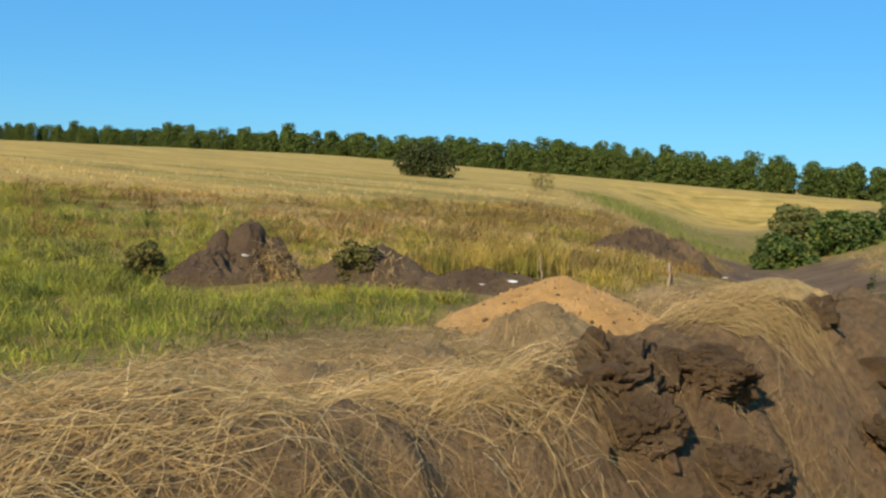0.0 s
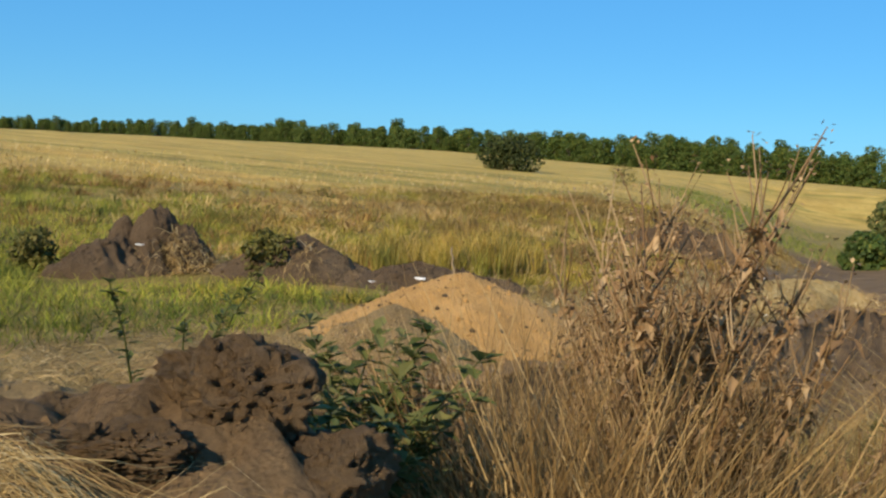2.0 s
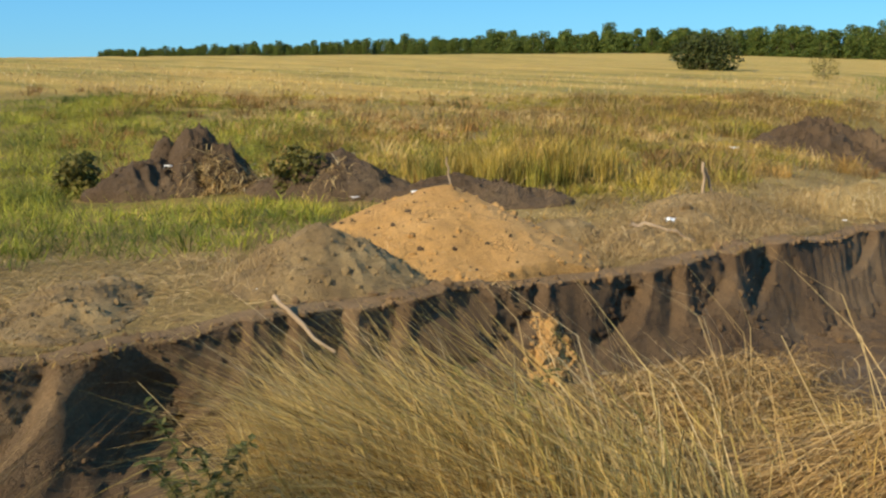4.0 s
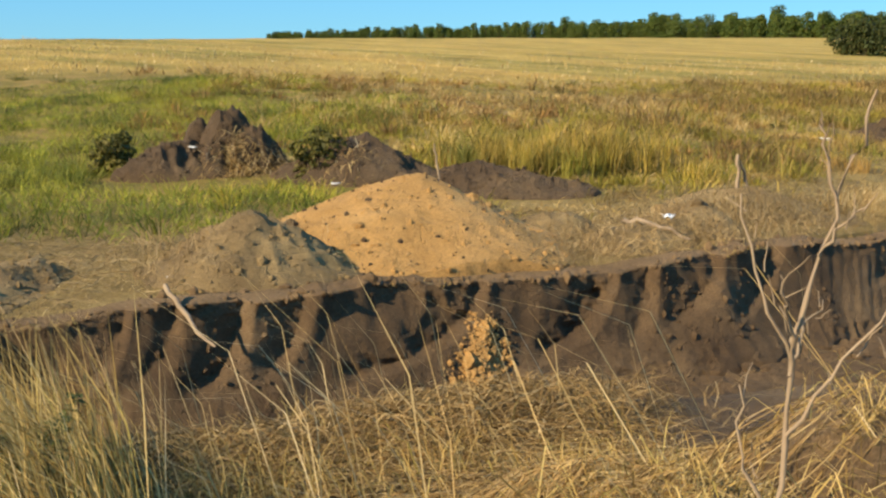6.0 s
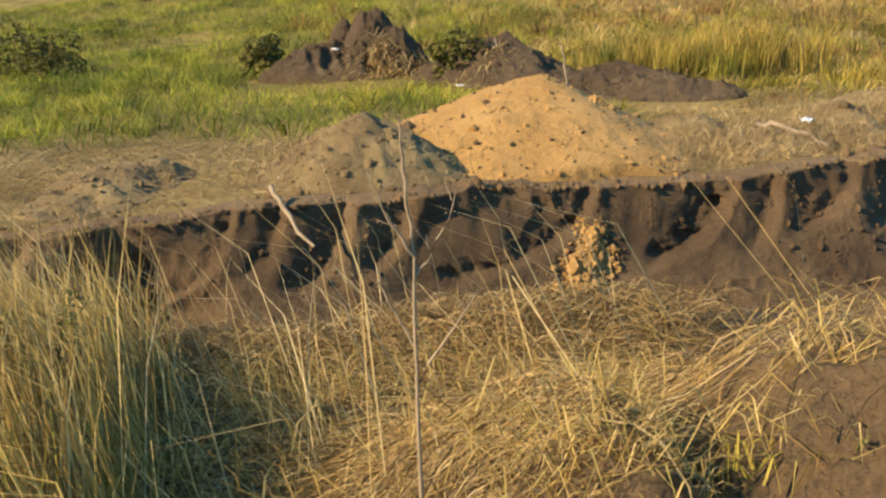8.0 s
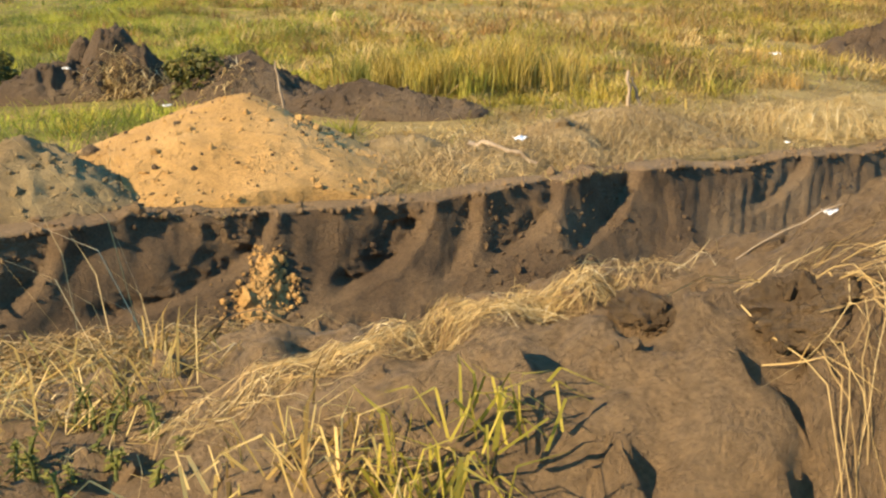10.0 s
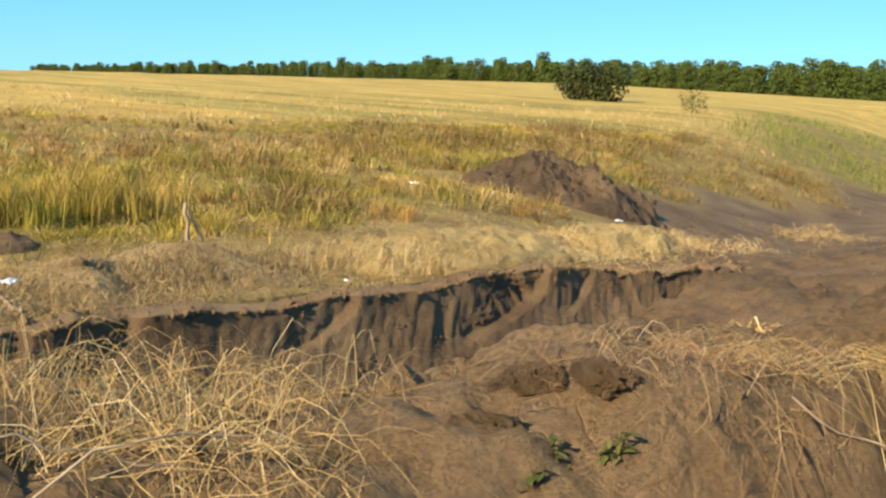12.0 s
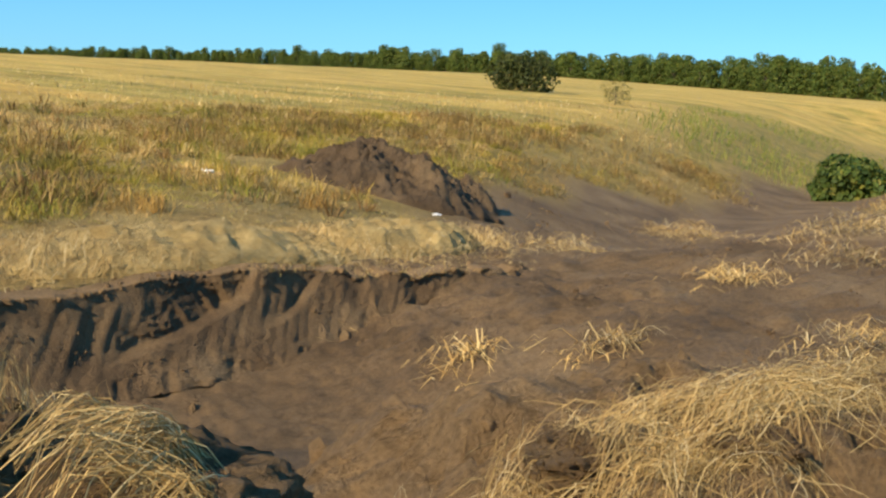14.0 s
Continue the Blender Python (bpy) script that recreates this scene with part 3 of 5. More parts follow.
def mound(name, x, y, rx, ry, tall, mat, label, category, seed, turn=0.0, sharp=1.2, rough=0.12, cell=0.06, fine=0.03, group="", crest=1.0, blunt=0.82):
    """A heap whose skirt runs into the ground; crest under 1 draws its near sides out."""
    n = int(max(rx, ry) * 2.5 / cell)
    U, V = np.meshgrid(np.linspace(-1.25 / crest, 1.25, n), np.linspace(-1.25 / crest, 1.25, n), indexing="xy")
    c, s = math.cos(turn), math.sin(turn)
    px, py = U * rx, V * ry
    wx, wy = x + px * c - py * s, y + px * s + py * c
    r = np.hypot(U * np.where(U < 0, crest, 1.0), V * np.where(V < 0, crest, 1.0)) * (1 + 0.10 * fbm(wx * 0.9, wy * 0.9, seed, 3))
    h = np.clip(1 - r, -0.12, 1)
    prof = np.sign(h) * np.abs(h) ** sharp
    prof = np.where(prof > blunt, blunt + (prof - blunt) * 0.45, prof)
    lumps = rough * fbm(wx * 1.6, wy * 1.6, seed + 3, 3) + fine * ridged(wx * 5, wy * 5, seed + 9) + fine * 0.6 * ridged(wx * 11, wy * 11, seed + 11)
    z0 = ground(wx.ravel(), wy.ravel())[0].reshape(wx.shape)
    z = z0 + tall * prof + lumps * np.clip(h * 3 + 0.15, 0, 1) - 0.06 * (h < 0) - 0.25 * (r > 1.15)
    keep = r < 1.24
    i, j = np.meshgrid(np.arange(n - 1), np.arange(n - 1), indexing="xy")
    ok = keep[:-1, :-1] & keep[1:, :-1] & keep[:-1, 1:] & keep[1:, 1:]
    q = (j * n + i)[ok]
    v = np.stack([wx, wy, z], -1).reshape(-1, 3)
    used = np.unique(np.concatenate([q, q + 1, q + n, q + n + 1]))
    remap = np.zeros(len(v), int)
    remap[used] = np.arange(len(used))
    o = np.array([x, y, float(ground(np.array([x]), np.array([y]))[0][0])])
    me = raw_mesh(name, v[used] - o, [remap[np.stack([q, q + 1, q + n + 1, q + n], 1)]], mat, True)
    return thing(name, me, label, category, group, at=Matrix.Translation(o))


CLAY_AT = (10.74, 9.34, 1.3, 1.42, 0.68)
mound("clay_mound", *CLAY_AT, clay, "mound of dry yellow clay beside the trench", "clay mound", 101, 0.08, 0.95, 0.016, 0.026, 0.009, "", 0.74, 0.93)
mound("earth_mound", 9.03, 8.1, 0.95, 0.85, 0.50, grey_soil, "low mound of grey crumbly earth with bits of straw", "earth mound", 111, 0.3, 0.95, 0.05, 0.025, 0.028)
OLD = "old spoil mounds"
mound("spoil_mound", 9.43, 15.0, 0.5, 0.45, 1.0, mound_soil, "weathered mound of dark spoil hung with dry grass", "spoil mound", 121, 0.2, 0.5, 0.16, 0.025, 0.06, OLD, 1.0, 0.75)
mound("spoil_mound", 9.8, 14.75, 0.5, 0.42, 0.66, mound_soil, "dark spoil slumped beside a taller mound", "spoil mound", 123, 0.2, 0.6, 0.14, 0.025, 0.07, OLD)
mound("spoil_mound", 9.2, 14.6, 0.42, 0.36, 0.5, mound_soil, "dark spoil slumped beside a taller mound", "spoil mound", 125, 0.2, 0.6, 0.12, 0.025, 0.07, OLD)
mound("spoil_mound", 8.7, 14.8, 0.95, 0.6, 0.44, mound_soil, "weathered mound of dark spoil in green grass", "spoil mound", 131, 0.1, 0.5, 0.12, 0.03, 0.05, OLD)
mound("spoil_mound", 9.03, 15.2, 0.3, 0.3, 0.85, mound_soil, "small dark knob of spoil beside a larger mound", "spoil mound", 133, 0.1, 0.4, 0.05, 0.03, 0.03, OLD)
mound("spoil_mound", 11.0, 13.6, 1.15, 0.75, 0.56, mound_soil, "low mound of dark spoil topped with dry grass", "spoil mound", 141, -0.4, 0.6, 0.10, 0.035, 0.04, OLD)
mound("spoil_mound", 12.5, 12.4, 1.4, 0.65, 0.30, mound_soil, "long low mound of dark spoil in the meadow", "spoil mound", 145, -0.5, 0.7, 0.08, 0.04, 0.04, OLD)
mound("spoil_mound", 24.6, 17.9, 2.2, 1.6, 0.58, mound_soil, "dark mound of spoil beside the dug valley", "spoil mound", 151, -0.3, 0.6, 0.26, 0.045, 0.10, OLD)
for k, (x, y, rx, ry, tall) in enumerate([(12.8, 8.75, 0.7, 0.45, 0.24), (13.9, 9.5, 1.0, 0.55, 0.28), (15.2, 10.2, 1.1, 0.55, 0.24), (12.2, 9.6, 0.6, 0.5, 0.16), (7.0, 7.7, 1.0, 0.5, 0.13), (5.6, 7.3, 1.0, 0.5, 0.15)]):
    mound("rubble_mound", x, y, rx, ry, tall, grey_soil, "low mound of crumbled earth matted with straw", "earth mound", 161 + 9 * k, 0.4 + k, 0.7, 0.06, 0.035, 0.022, "rubble along the trench")
mound("straw_windrow", 18.7, 10.85, 2.3, 0.75, 0.40, matted_straw, "windrow of straw and earth along the trench rim", "windrow", 231, 0.33, 0.6, 0.08, 0.045, 0.03)
mound("straw_windrow", 21.8, 12.4, 1.9, 0.7, 0.38, matted_straw, "windrow of straw and earth along the trench rim", "windrow", 233, 0.45, 0.6, 0.08, 0.045, 0.03)


# ---- trees ----
def leaf_cloud(blobs, count, size, seed):
    """Small leaf clumps on and in uneven blobs (x, y, z, rx, ry, rz)."""
    r = np.random.default_rng(seed)
    blobs = np.asarray(blobs, float)
    weight = (blobs[:, 3] * blobs[:, 4] + blobs[:, 4] * blobs[:, 5]) ** 1.0
    pick = r.choice(len(blobs), count, p=weight / weight.sum())
    d = r.normal(size=(count, 3))
    d /= np.linalg.norm(d, axis=1)[:, None]
    rad = r.uniform(0.55, 1.08, count) ** 0.6
    c = blobs[pick, :3] + d * blobs[pick, 3:] * rad[:, None]
    n = d + r.normal(size=(count, 3)) * 0.7 + [0, 0, 0.3]
    n /= np.linalg.norm(n, axis=1)[:, None]
    u = np.cross(n, r.normal(size=(count, 3)))
    u /= np.linalg.norm(u, axis=1)[:, None]
    w = np.cross(n, u)
    s = size * r.uniform(0.5, 1.3, count)[:, None]
    v = np.stack([c - u * s, c - w * s * 0.6 + n * s * 0.2, c + u * s, c + w * s * 0.7 + n * s * 0.15], 1).reshape(-1, 3)
    k = (np.arange(count) * 4)[:, None]
    return v, k + [0, 1, 2, 3]


def tree(name, tall, spread, seed, label, category, leaves=1500, leaf=0.3, mat=None, low=0.25, group="", blobs=16):
    """A tapered trunk with limbs and a broken crown, standing at the origin."""
    r = np.random.default_rng(seed)
    root = tagged(new(name), label, category, group)
    wood = Heap()
    lean = r.normal(0, 0.03, 2) * tall
    wood.add(*tube([(0, 0, -0.3), (lean[0] * 0.3, lean[1] * 0.3, tall * 0.3), (lean[0], lean[1], tall * 0.75)], [tall * 0.022, tall * 0.016, tall * 0.006], 7))
    bl = []
    for k in range(blobs):
        z = tall * (low + (0.95 - low) * ((k + 0.5) / blobs))
        u = (z / tall - low) / (1 - low)
        reach = spread * (0.35 + 0.65 * math.sin(math.pi * min(1, 0.25 + 0.7 * u))) * r.uniform(0.5, 1.0)
        a = k * 2.4 + r.uniform(-0.5, 0.5)
        p = (math.cos(a) * reach * 0.62, math.sin(a) * reach * 0.62, z)
        size = spread * r.uniform(0.28, 0.45)
        bl.append((*p, size, size, size * r.uniform(0.6, 0.85)))
        wood.add(*tube([(lean[0] * 0.4, lean[1] * 0.4, max(z * 0.55, tall * 0.12)), (p[0] * 0.5, p[1] * 0.5, z * 0.8), p], [tall * 0.008, tall * 0.006, tall * 0.002], 5))
    child("trunk", wood.mesh("trunk", bark, True), root)
    child("crown", Heap().add(*leaf_cloud(bl, leaves, leaf, seed + 1)).mesh("crown", mat or leaf_mat), root)
    return root


def put(ob, x, y, turn=0.0, size=1.0, sink=0.0):
    ob.matrix_basis = Matrix.Translation((x, y, height(x, y) - sink)) @ Matrix.Rotation(turn, 4, "Z") @ Matrix.Scale(size, 4)
    return ob


TREE_LABEL = "leafy green tree in the belt along the field"
kinds = [tree("shelterbelt_tree", 10.0 + 0.8 * k, 4.6 + 0.3 * k, 300 + 11 * k, TREE_LABEL, "tree", 2400, 0.42, leaf_mat, 0.0, "tree belt", 20) for k in range(5)]
# the belt runs from near the valley out behind the brow of the field
belt = [(150, 245), (82, 305), (0, 395), (-85, 465), (-195, 532), (-330, 590), (-425, 620)]
r = np.random.default_rng(5)
run = np.cumsum([0] + [math.dist(a, b_) for a, b_ in zip(belt, belt[1:])])
far_at, used_kinds = 0.0, set()
while far_at < run[-1]:
    for lane in (0, 1):
        X = np.interp(far_at, run, [p[0] for p in belt]) + r.normal(0, 1.2)
        Y = np.interp(far_at, run, [p[1] for p in belt]) + lane * 7 + r.normal(0, 1.2)
        if math.hypot(X + 196, Y - 535) < 6:
            continue
        k = int(r.integers(0, 5))
        x, y = from_far(X, Y)
        m = Matrix.Translation((x, y, height(x, y) - 0.4)) @ Matrix.Rotation(r.uniform(0, 6.3), 4, "Z") @ Matrix.Diagonal((1, 1, r.uniform(0.85, 1.15), 1))
        size = r.uniform(0.85, 1.12) * np.interp(far_at, [0, 0.35 * run[-1], run[-1]], [0.80, 0.82, 0.5])
        if k in used_kinds:
            ob = copy_thing(kinds[k], m)
            ob.matrix_basis = m @ Matrix.Scale(size, 4)
        else:
            used_kinds.add(k)
            kinds[k].matrix_basis = m @ Matrix.Scale(size, 4)
    far_at += r.uniform(4.4, 6.0) * np.interp(far_at, [0, run[-1]], [1.0, 0.75])

bush = tree("bush", 3.3, 3.9, 71, "dark round bush alone in the dry field", "bush", 4200, 0.18, dark_leaf_mat, 0.08, "", 18)
put(bush, 63.2, 71.6, 0, 0.8)
for k, (X, Y, tall, spread) in enumerate([(18.6, 56.0, 2.4, 2.4), (22.5, 58.0, 3.0, 2.9), (27.0, 60.0, 3.6, 3.2), (24.5, 72.0, 4.6, 2.8), (31, 63, 3.8, 3.3), (36, 66, 4.0, 3.4)]):
    x, y = from_far(X, Y)
    put(tree("willow", tall * 0.72, spread * 0.85, 400 + 7 * k, "bushy green willow on the valley's edge", "tree", 4500, 0.15, leaf_mat if k != 3 else herb_mat, 0.05, "valley willows", 16), x, y, k, 1, 0.3)


# ---- grass and straw ----
MOUNDS = [(9.5, 14.3, 1.3), (8.6, 14.6, 1.2), (11.3, 13.3, 1.3), (12.6, 12.2, 1.4), (24.3, 17.6, 2.4), (10.8, 9.3, 1.8), (22.5, 18.8, 1.2)]


def clear(x, y):
    """No growth on the mounds."""
    keep = np.ones_like(x)
    for mx, my, mr in MOUNDS:
        keep = keep * step(mr * 0.75, mr * 1.05, np.hypot(x - mx, y - my) + 0.25 * noise2(x, y, 66))
    return keep * (1 - ground(x, y)[1])


def scatter(n, x0, x1, y0, y1, chance):
    """Random places in a rectangle, kept by chance(x, y)."""
    p = np.stack([rng.uniform(x0, x1, n), rng.uniform(y0, y1, n)], 1)
    p = p[rng.random(n) < chance(p[:, 0], p[:, 1])]
    z = ground(p[:, 0], p[:, 1])[0]
    return np.column_stack([p, z - 0.01])


def meadow(name, label, mat, count, chance, tall, wide, lean, box, aim=None, spread=6.3, clump=1, droop=0.35, uneven=0.5, loose=0.07):
    roots = scatter(count, *box, chance)
    size = 1 + uneven * fbm(roots[:, 0] * 0.5, roots[:, 1] * 0.5, 61, 3)
    if clump > 1:
        roots, size = np.repeat(roots, clump, 0), np.repeat(size, clump)
        roots[:, :2] += rng.normal(0, loose, (len(roots), 2))
    n = len(roots)
    v = blades(roots, rng.uniform(*tall, n) * np.clip(size, 0.35, 2), rng.uniform(*wide, n), rng.uniform(*lean, n), aim, droop, spread)
    return thing(name, Heap().add(*v).mesh(name, mat), label, "grass", kind="stuff")


def lush(x, y):
    X, Y = far_axes(x, y)
    back = y - edge(x)
    g = step(2.4, 4.0, back + 0.7 * fbm(x * 0.3, y * 0.3, 81, 3)) * (1 - step(10.5, 13.5, x - 0.1 * (y - 14) + 1.2 * fbm(x * 0.25, y * 0.25, 82, 2)))
    return g * clear(x, y) * (Y < field_line(X) - 2)


def yellowing(x, y):
    X, Y = far_axes(x, y)
    back = y - edge(x)
    g = step(2.0, 5.0, back + 1.2 * fbm(x * 0.3, y * 0.3, 84, 3)) * step(10.0, 13.0, x + fbm(x * 0.3, y * 0.3, 85, 2))
    return g * clear(x, y) * (Y < field_line(X) + 1) * (0.25 + 0.75 * step(-0.3, 0.4, fbm(x * 0.22, y * 0.22, 86, 3)))


def golden(x, y):
    X, Y = far_axes(x, y)
    back = y - edge(x)
    return step(2.0, 4.0, back) * clear(x, y) * (Y < field_line(X) + 4) * step(-0.2, 0.4, fbm(x * 0.18, y * 0.18, 91, 3)) * step(11, 15, x)


def browning(x, y):
    X, Y = far_axes(x, y)
    return step(16, 21, Y) * step(-4, 2, X + 2 * noise2(x * 0.3, y * 0.3, 87)) * (Y < field_line(X) + 2) * step(-0.25, 0.35, fbm(x * 0.3, y * 0.3, 88, 3)) * clear(x, y) * (X < 14)


def crop_edge(x, y):
    X, Y = far_axes(x, y)
    return step(-3, 1, Y - field_line(X)) * step(40, 4, Y - field_line(X)) * (X < valley_line(Y) + 2)


def thicket(x, y):
    """One stand of tall grass past the mounds."""
    return step(1.1, 0.7, np.hypot((x - 13.9) / 2.0, (y - 13.9) / 1.0)) * clear(x, y)


def stubble(x, y):
    back = y - edge(x)
    return step(0.15, 0.5, back) * step(6.0, 2.5, back) * (1 - 0.75 * step(13.5, 15.5, x)) * (0.25 + 0.75 * step(-0.3, 0.4, fbm(x * 0.8, y * 0.8, 95, 3))) * (1 - step(0.9, 0.6, np.hypot((x - 10.78) / 1.5, (y - 9.2) / 1.8)))


meadow("green_grass", "lush green meadow grass mixed with yellow stems", green_mat, 30000, lush, (0.10, 0.30), (0.006, 0.013), (0.3, 1.2), (-12, 16, 8, 30), None, 6.3, 6, 0.4, 0.7, 0.12)
meadow("yellow_grass", "yellowing meadow grass on the slope", yellow_mat, 28000, yellowing, (0.07, 0.26), (0.006, 0.014), (0.4, 1.4), (10, 36, 9.5, 32), None, 6.3, 8, 0.4, 0.8, 0.14)
meadow("golden_grass", "pale golden grass in patches on the slope", golden_mat, 26000, golden, (0.10, 0.34), (0.006, 0.015), (0.3, 1.3), (8, 50, 10, 42), None, 6.3, 7, 0.4, 0.8, 0.14)
def trampled(x, y):
    back = y - edge(x)
    return step(0.8, 1.6, back) * step(11.0, 7.0, back) * clear(x, y) * step(10.5, 12.5, x) * step(27, 22, x) * (0.35 + 0.65 * step(-0.3, 0.3, fbm(x * 0.6, y * 0.6, 93, 3)))


def tufted(x, y):
    back = y - edge(x)
    return step(2.2, 3.5, back) * step(12.0, 8.0, back) * clear(x, y) * step(14.0, 16.5, x) * step(0.1, 0.45, fbm(x * 0.7, y * 0.7, 94, 2))


meadow("matted_grass", "matted and trampled golden grass behind the trench", golden_mat, 15000, trampled, (0.10, 0.26), (0.006, 0.013), (0.9, 1.6), (10, 28, 8, 24), None, 6.3, 5, 0.3, 0.5, 0.1)
meadow("grass_tufts", "yellow-green grass tufts on the slope", yellow_mat, 1500, tufted, (0.22, 0.45), (0.007, 0.014), (0.1, 0.8), (14, 30, 11, 26), None, 6.3, 22, 0.4, 0.4, 0.12)
meadow("tall_grass", "stand of tall yellow grass with pale plumes", yellow_mat, 900, thicket, (0.35, 0.65), (0.008, 0.014), (0.02, 0.3), (11.5, 16.5, 12.5, 15.5), None, 6.3, 9)
def tussocks(label, mat, count, x0, x1, y0, y1, seed, tall, wide, scale, low):
    """Dome-shaped tufts of grass in drifts."""
    X0 = scatter(count, x0, x1, y0, y1, lambda x, y: step(low, low + 0.25, fbm(x * scale, y * scale, seed, 2)) * step(2.6, 4.0, y - edge(x)) * clear(x, y) * (far_axes(x, y)[1] < field_line(far_axes(x, y)[0]) + 2) * (far_axes(x, y)[0] < valley_line(far_axes(x, y)[1]) - 1))
    n = 40
    size = rng.uniform(0.6, 1.4, len(X0))
    roots = np.repeat(X0, n, 0)
    big = np.repeat(size, n)
    off = rng.normal(0, 1, (len(roots), 2)) * (0.10 * big)[:, None]
    roots[:, :2] += off
    r_ = np.hypot(off[:, 0], off[:, 1]) / (0.10 * big)
    head = np.arctan2(off[:, 1], off[:, 0])
    v = blades(roots, rng.uniform(*tall, len(roots)) * big, rng.uniform(*wide, len(roots)), np.clip(0.15 + 0.45 * r_, 0, 1.3), head, 0.45, 0.8)
    return thing("grass_tussocks", Heap().add(*v).mesh("grass_tussocks", mat), label, "grass", kind="stuff")


tussocks("tussocks of olive green grass on the slope", tussock_lime, 2600, 9, 40, 11, 34, 141, (0.12, 0.30), (0.008, 0.016), 0.33, -0.1)
tussocks("tussocks of pale golden grass on the slope", tussock_gold, 2400, 10, 48, 11, 42, 143, (0.14, 0.34), (0.008, 0.018), 0.28, -0.15)
tussocks("tussocks of rusty brown dead weeds on the slope", tussock_rust, 1250, 8, 48, 14, 42, 145, (0.18, 0.42), (0.009, 0.02), 0.30, 0.0)
tussocks("dark green clumps of herbs in the meadow", tussock_dark, 420, -8, 34, 11, 32, 147, (0.16, 0.36), (0.012, 0.024), 0.5, 0.15)
tussocks("bright green tufts in the lush meadow", green_mat, 1500, -10, 12, 10, 26, 149, (0.12, 0.30), (0.008, 0.016), 0.4, -0.2)


meadow("weeds", "brown dried weeds at the edge of the field", brown_mat, 24000, browning, (0.12, 0.38), (0.009, 0.02), (0.2, 1.2), (-10, 50, 12, 44), None, 6.3, 6, 0.35, 0.7, 0.15)
meadow("standing_crop", "ripe golden crop along the edge of the field", straw_mat, 30000, crop_edge, (0.12, 0.26), (0.015, 0.04), (0.2, 0.9), (-60, 90, 14, 90), None, 6.3, 2, 0.35, 0.2, 0.15)
meadow("stubble", "short dry stubble and straw on trodden earth", straw_mat, 16000, stubble, (0.05, 0.15), (0.004, 0.009), (0.8, 1.6), (0, 26, 5, 17), None, 6.3, 3)


def weedy(x, y):
    X, Y = far_axes(x, y)
    return step(14.5, 17, Y) * step(-4, 1, X) * (Y < field_line(X) + 3) * (0.06 + step(0.0, 0.3, fbm(x * 0.45, y * 0.45, 99, 2))) * clear(x, y) * (X < 14)


meadow("weed_clumps", "dark brown clumps of dead weeds in the meadow", dark_weed_mat, 2200, weedy, (0.2, 0.55), (0.012, 0.026), (0.1, 1.0), (4, 46, 13, 44), None, 6.3, 34, 0.4, 0.6, 0.22)


def reed_bed(x, y):
    X, Y = far_axes(x, y)
    return step(0, 4, X - valley_line(Y) + 2) * step(52, 62, Y) * step(150, 90, Y) * (X < 40) * step(-0.4, 0.2, fbm(x * 0.1, y * 0.1, 97, 2))


meadow("reeds", "green reeds in the valley bottom", reed_mat, 30000, reed_bed, (0.3, 0.62), (0.02, 0.05), (0.1, 0.7), (40, 140, 20, 95), None, 6.3, 2, 0.35, 0.3, 0.3)


def tall_dry(x, y):
    return step(0.0, 0.15, x - 1.1 * y - 2.78) * step(4.78, 4.95, x) * step(6.15, 5.7, x) * step(1.15, 1.4, y) * step(3.2, 2.6, y)


def uncut(x, y):
    """The uncut strip between the walk and the trench."""
    d = edge(x) - y
    wide = np.interp(x, [0, 6, 9, 14], [2.6, 3.0, 3.3, 4.2])
    return step(7.25, 7.55, x + 0.1 * noise2(x * 3, y * 3, 97)) * step(8.35, 7.85, x + 0.25 * noise2(x, y, 98)) * step(-0.2, 0.3, d - wide) * (y > 1.3)


def stalky(x, y):
    """Seeding stalks, thinning out over the flattened straw."""
    d = edge(x) - y
    return step(7.2, 7.5, x) * (0.16 + 0.84 * step(8.3, 7.5, x)) * step(10.4, 9.0, x) * step(2.6, 3.0, d) * (y > 1.3)


meadow("tall_dry_grass", "tall dry tan grass standing beside the walk", tan_mat, 9000, tall_dry, (0.5, 1.3), (0.0022, 0.0055), (0.03, 0.55), (4.4, 6.8, 1.1, 3.6), None, 6.3, 6, 0.25, 0.2, 0.03)
meadow("dry_grass", "dry golden grass between the walk and the trench", dry_mat, 10000, uncut, (0.35, 0.95), (0.0025, 0.007), (0.25, 1.0), (6.4, 9.0, 1.5, 5), 2.9, 2.6, 7, 0.55, 0.35, 0.06)
meadow("grass_stalks", "pale seeding grass stalks leaning over the trench", pale_mat, 2200, stalky, (0.6, 1.15), (0.0025, 0.005), (0.15, 0.8), (5.3, 10.4, 1.3, 5), 2.6, 2.2, 1, 0.5, 0.2)
meadow("green_tufts", "green grass tufts among the dry grass", tussock_lime, 350, uncut, (0.3, 0.7), (0.003, 0.008), (0.2, 0.9), (5.3, 9.4, 1.3, 5), 2.9, 3.0, 5, 0.5, 0.4, 0.05)


def ribbons(lines, wide):
    """Flat stems along lines (n, k, 3)."""
    n, k, _ = lines.shape
    way = np.gradient(lines, axis=1)
    side = np.cross(way, rng.normal(size=(n, 1, 3)))
    side /= np.linalg.norm(side, axis=2)[..., None] + 1e-9
    w = np.broadcast_to(np.asarray(wide, float), (n,))[:, None, None] * np.linspace(1, 0.45, k)[None, :, None] / 2
    v = np.stack([lines - side * w, lines + side * w], 2).reshape(-1, 3)
    base_i = (np.arange(n) * 2 * k)[:, None] + 2 * np.arange(k - 1)[None]
    q = base_i.ravel()
    return v, np.stack([q, q + 1, q + 3, q + 2], 1)


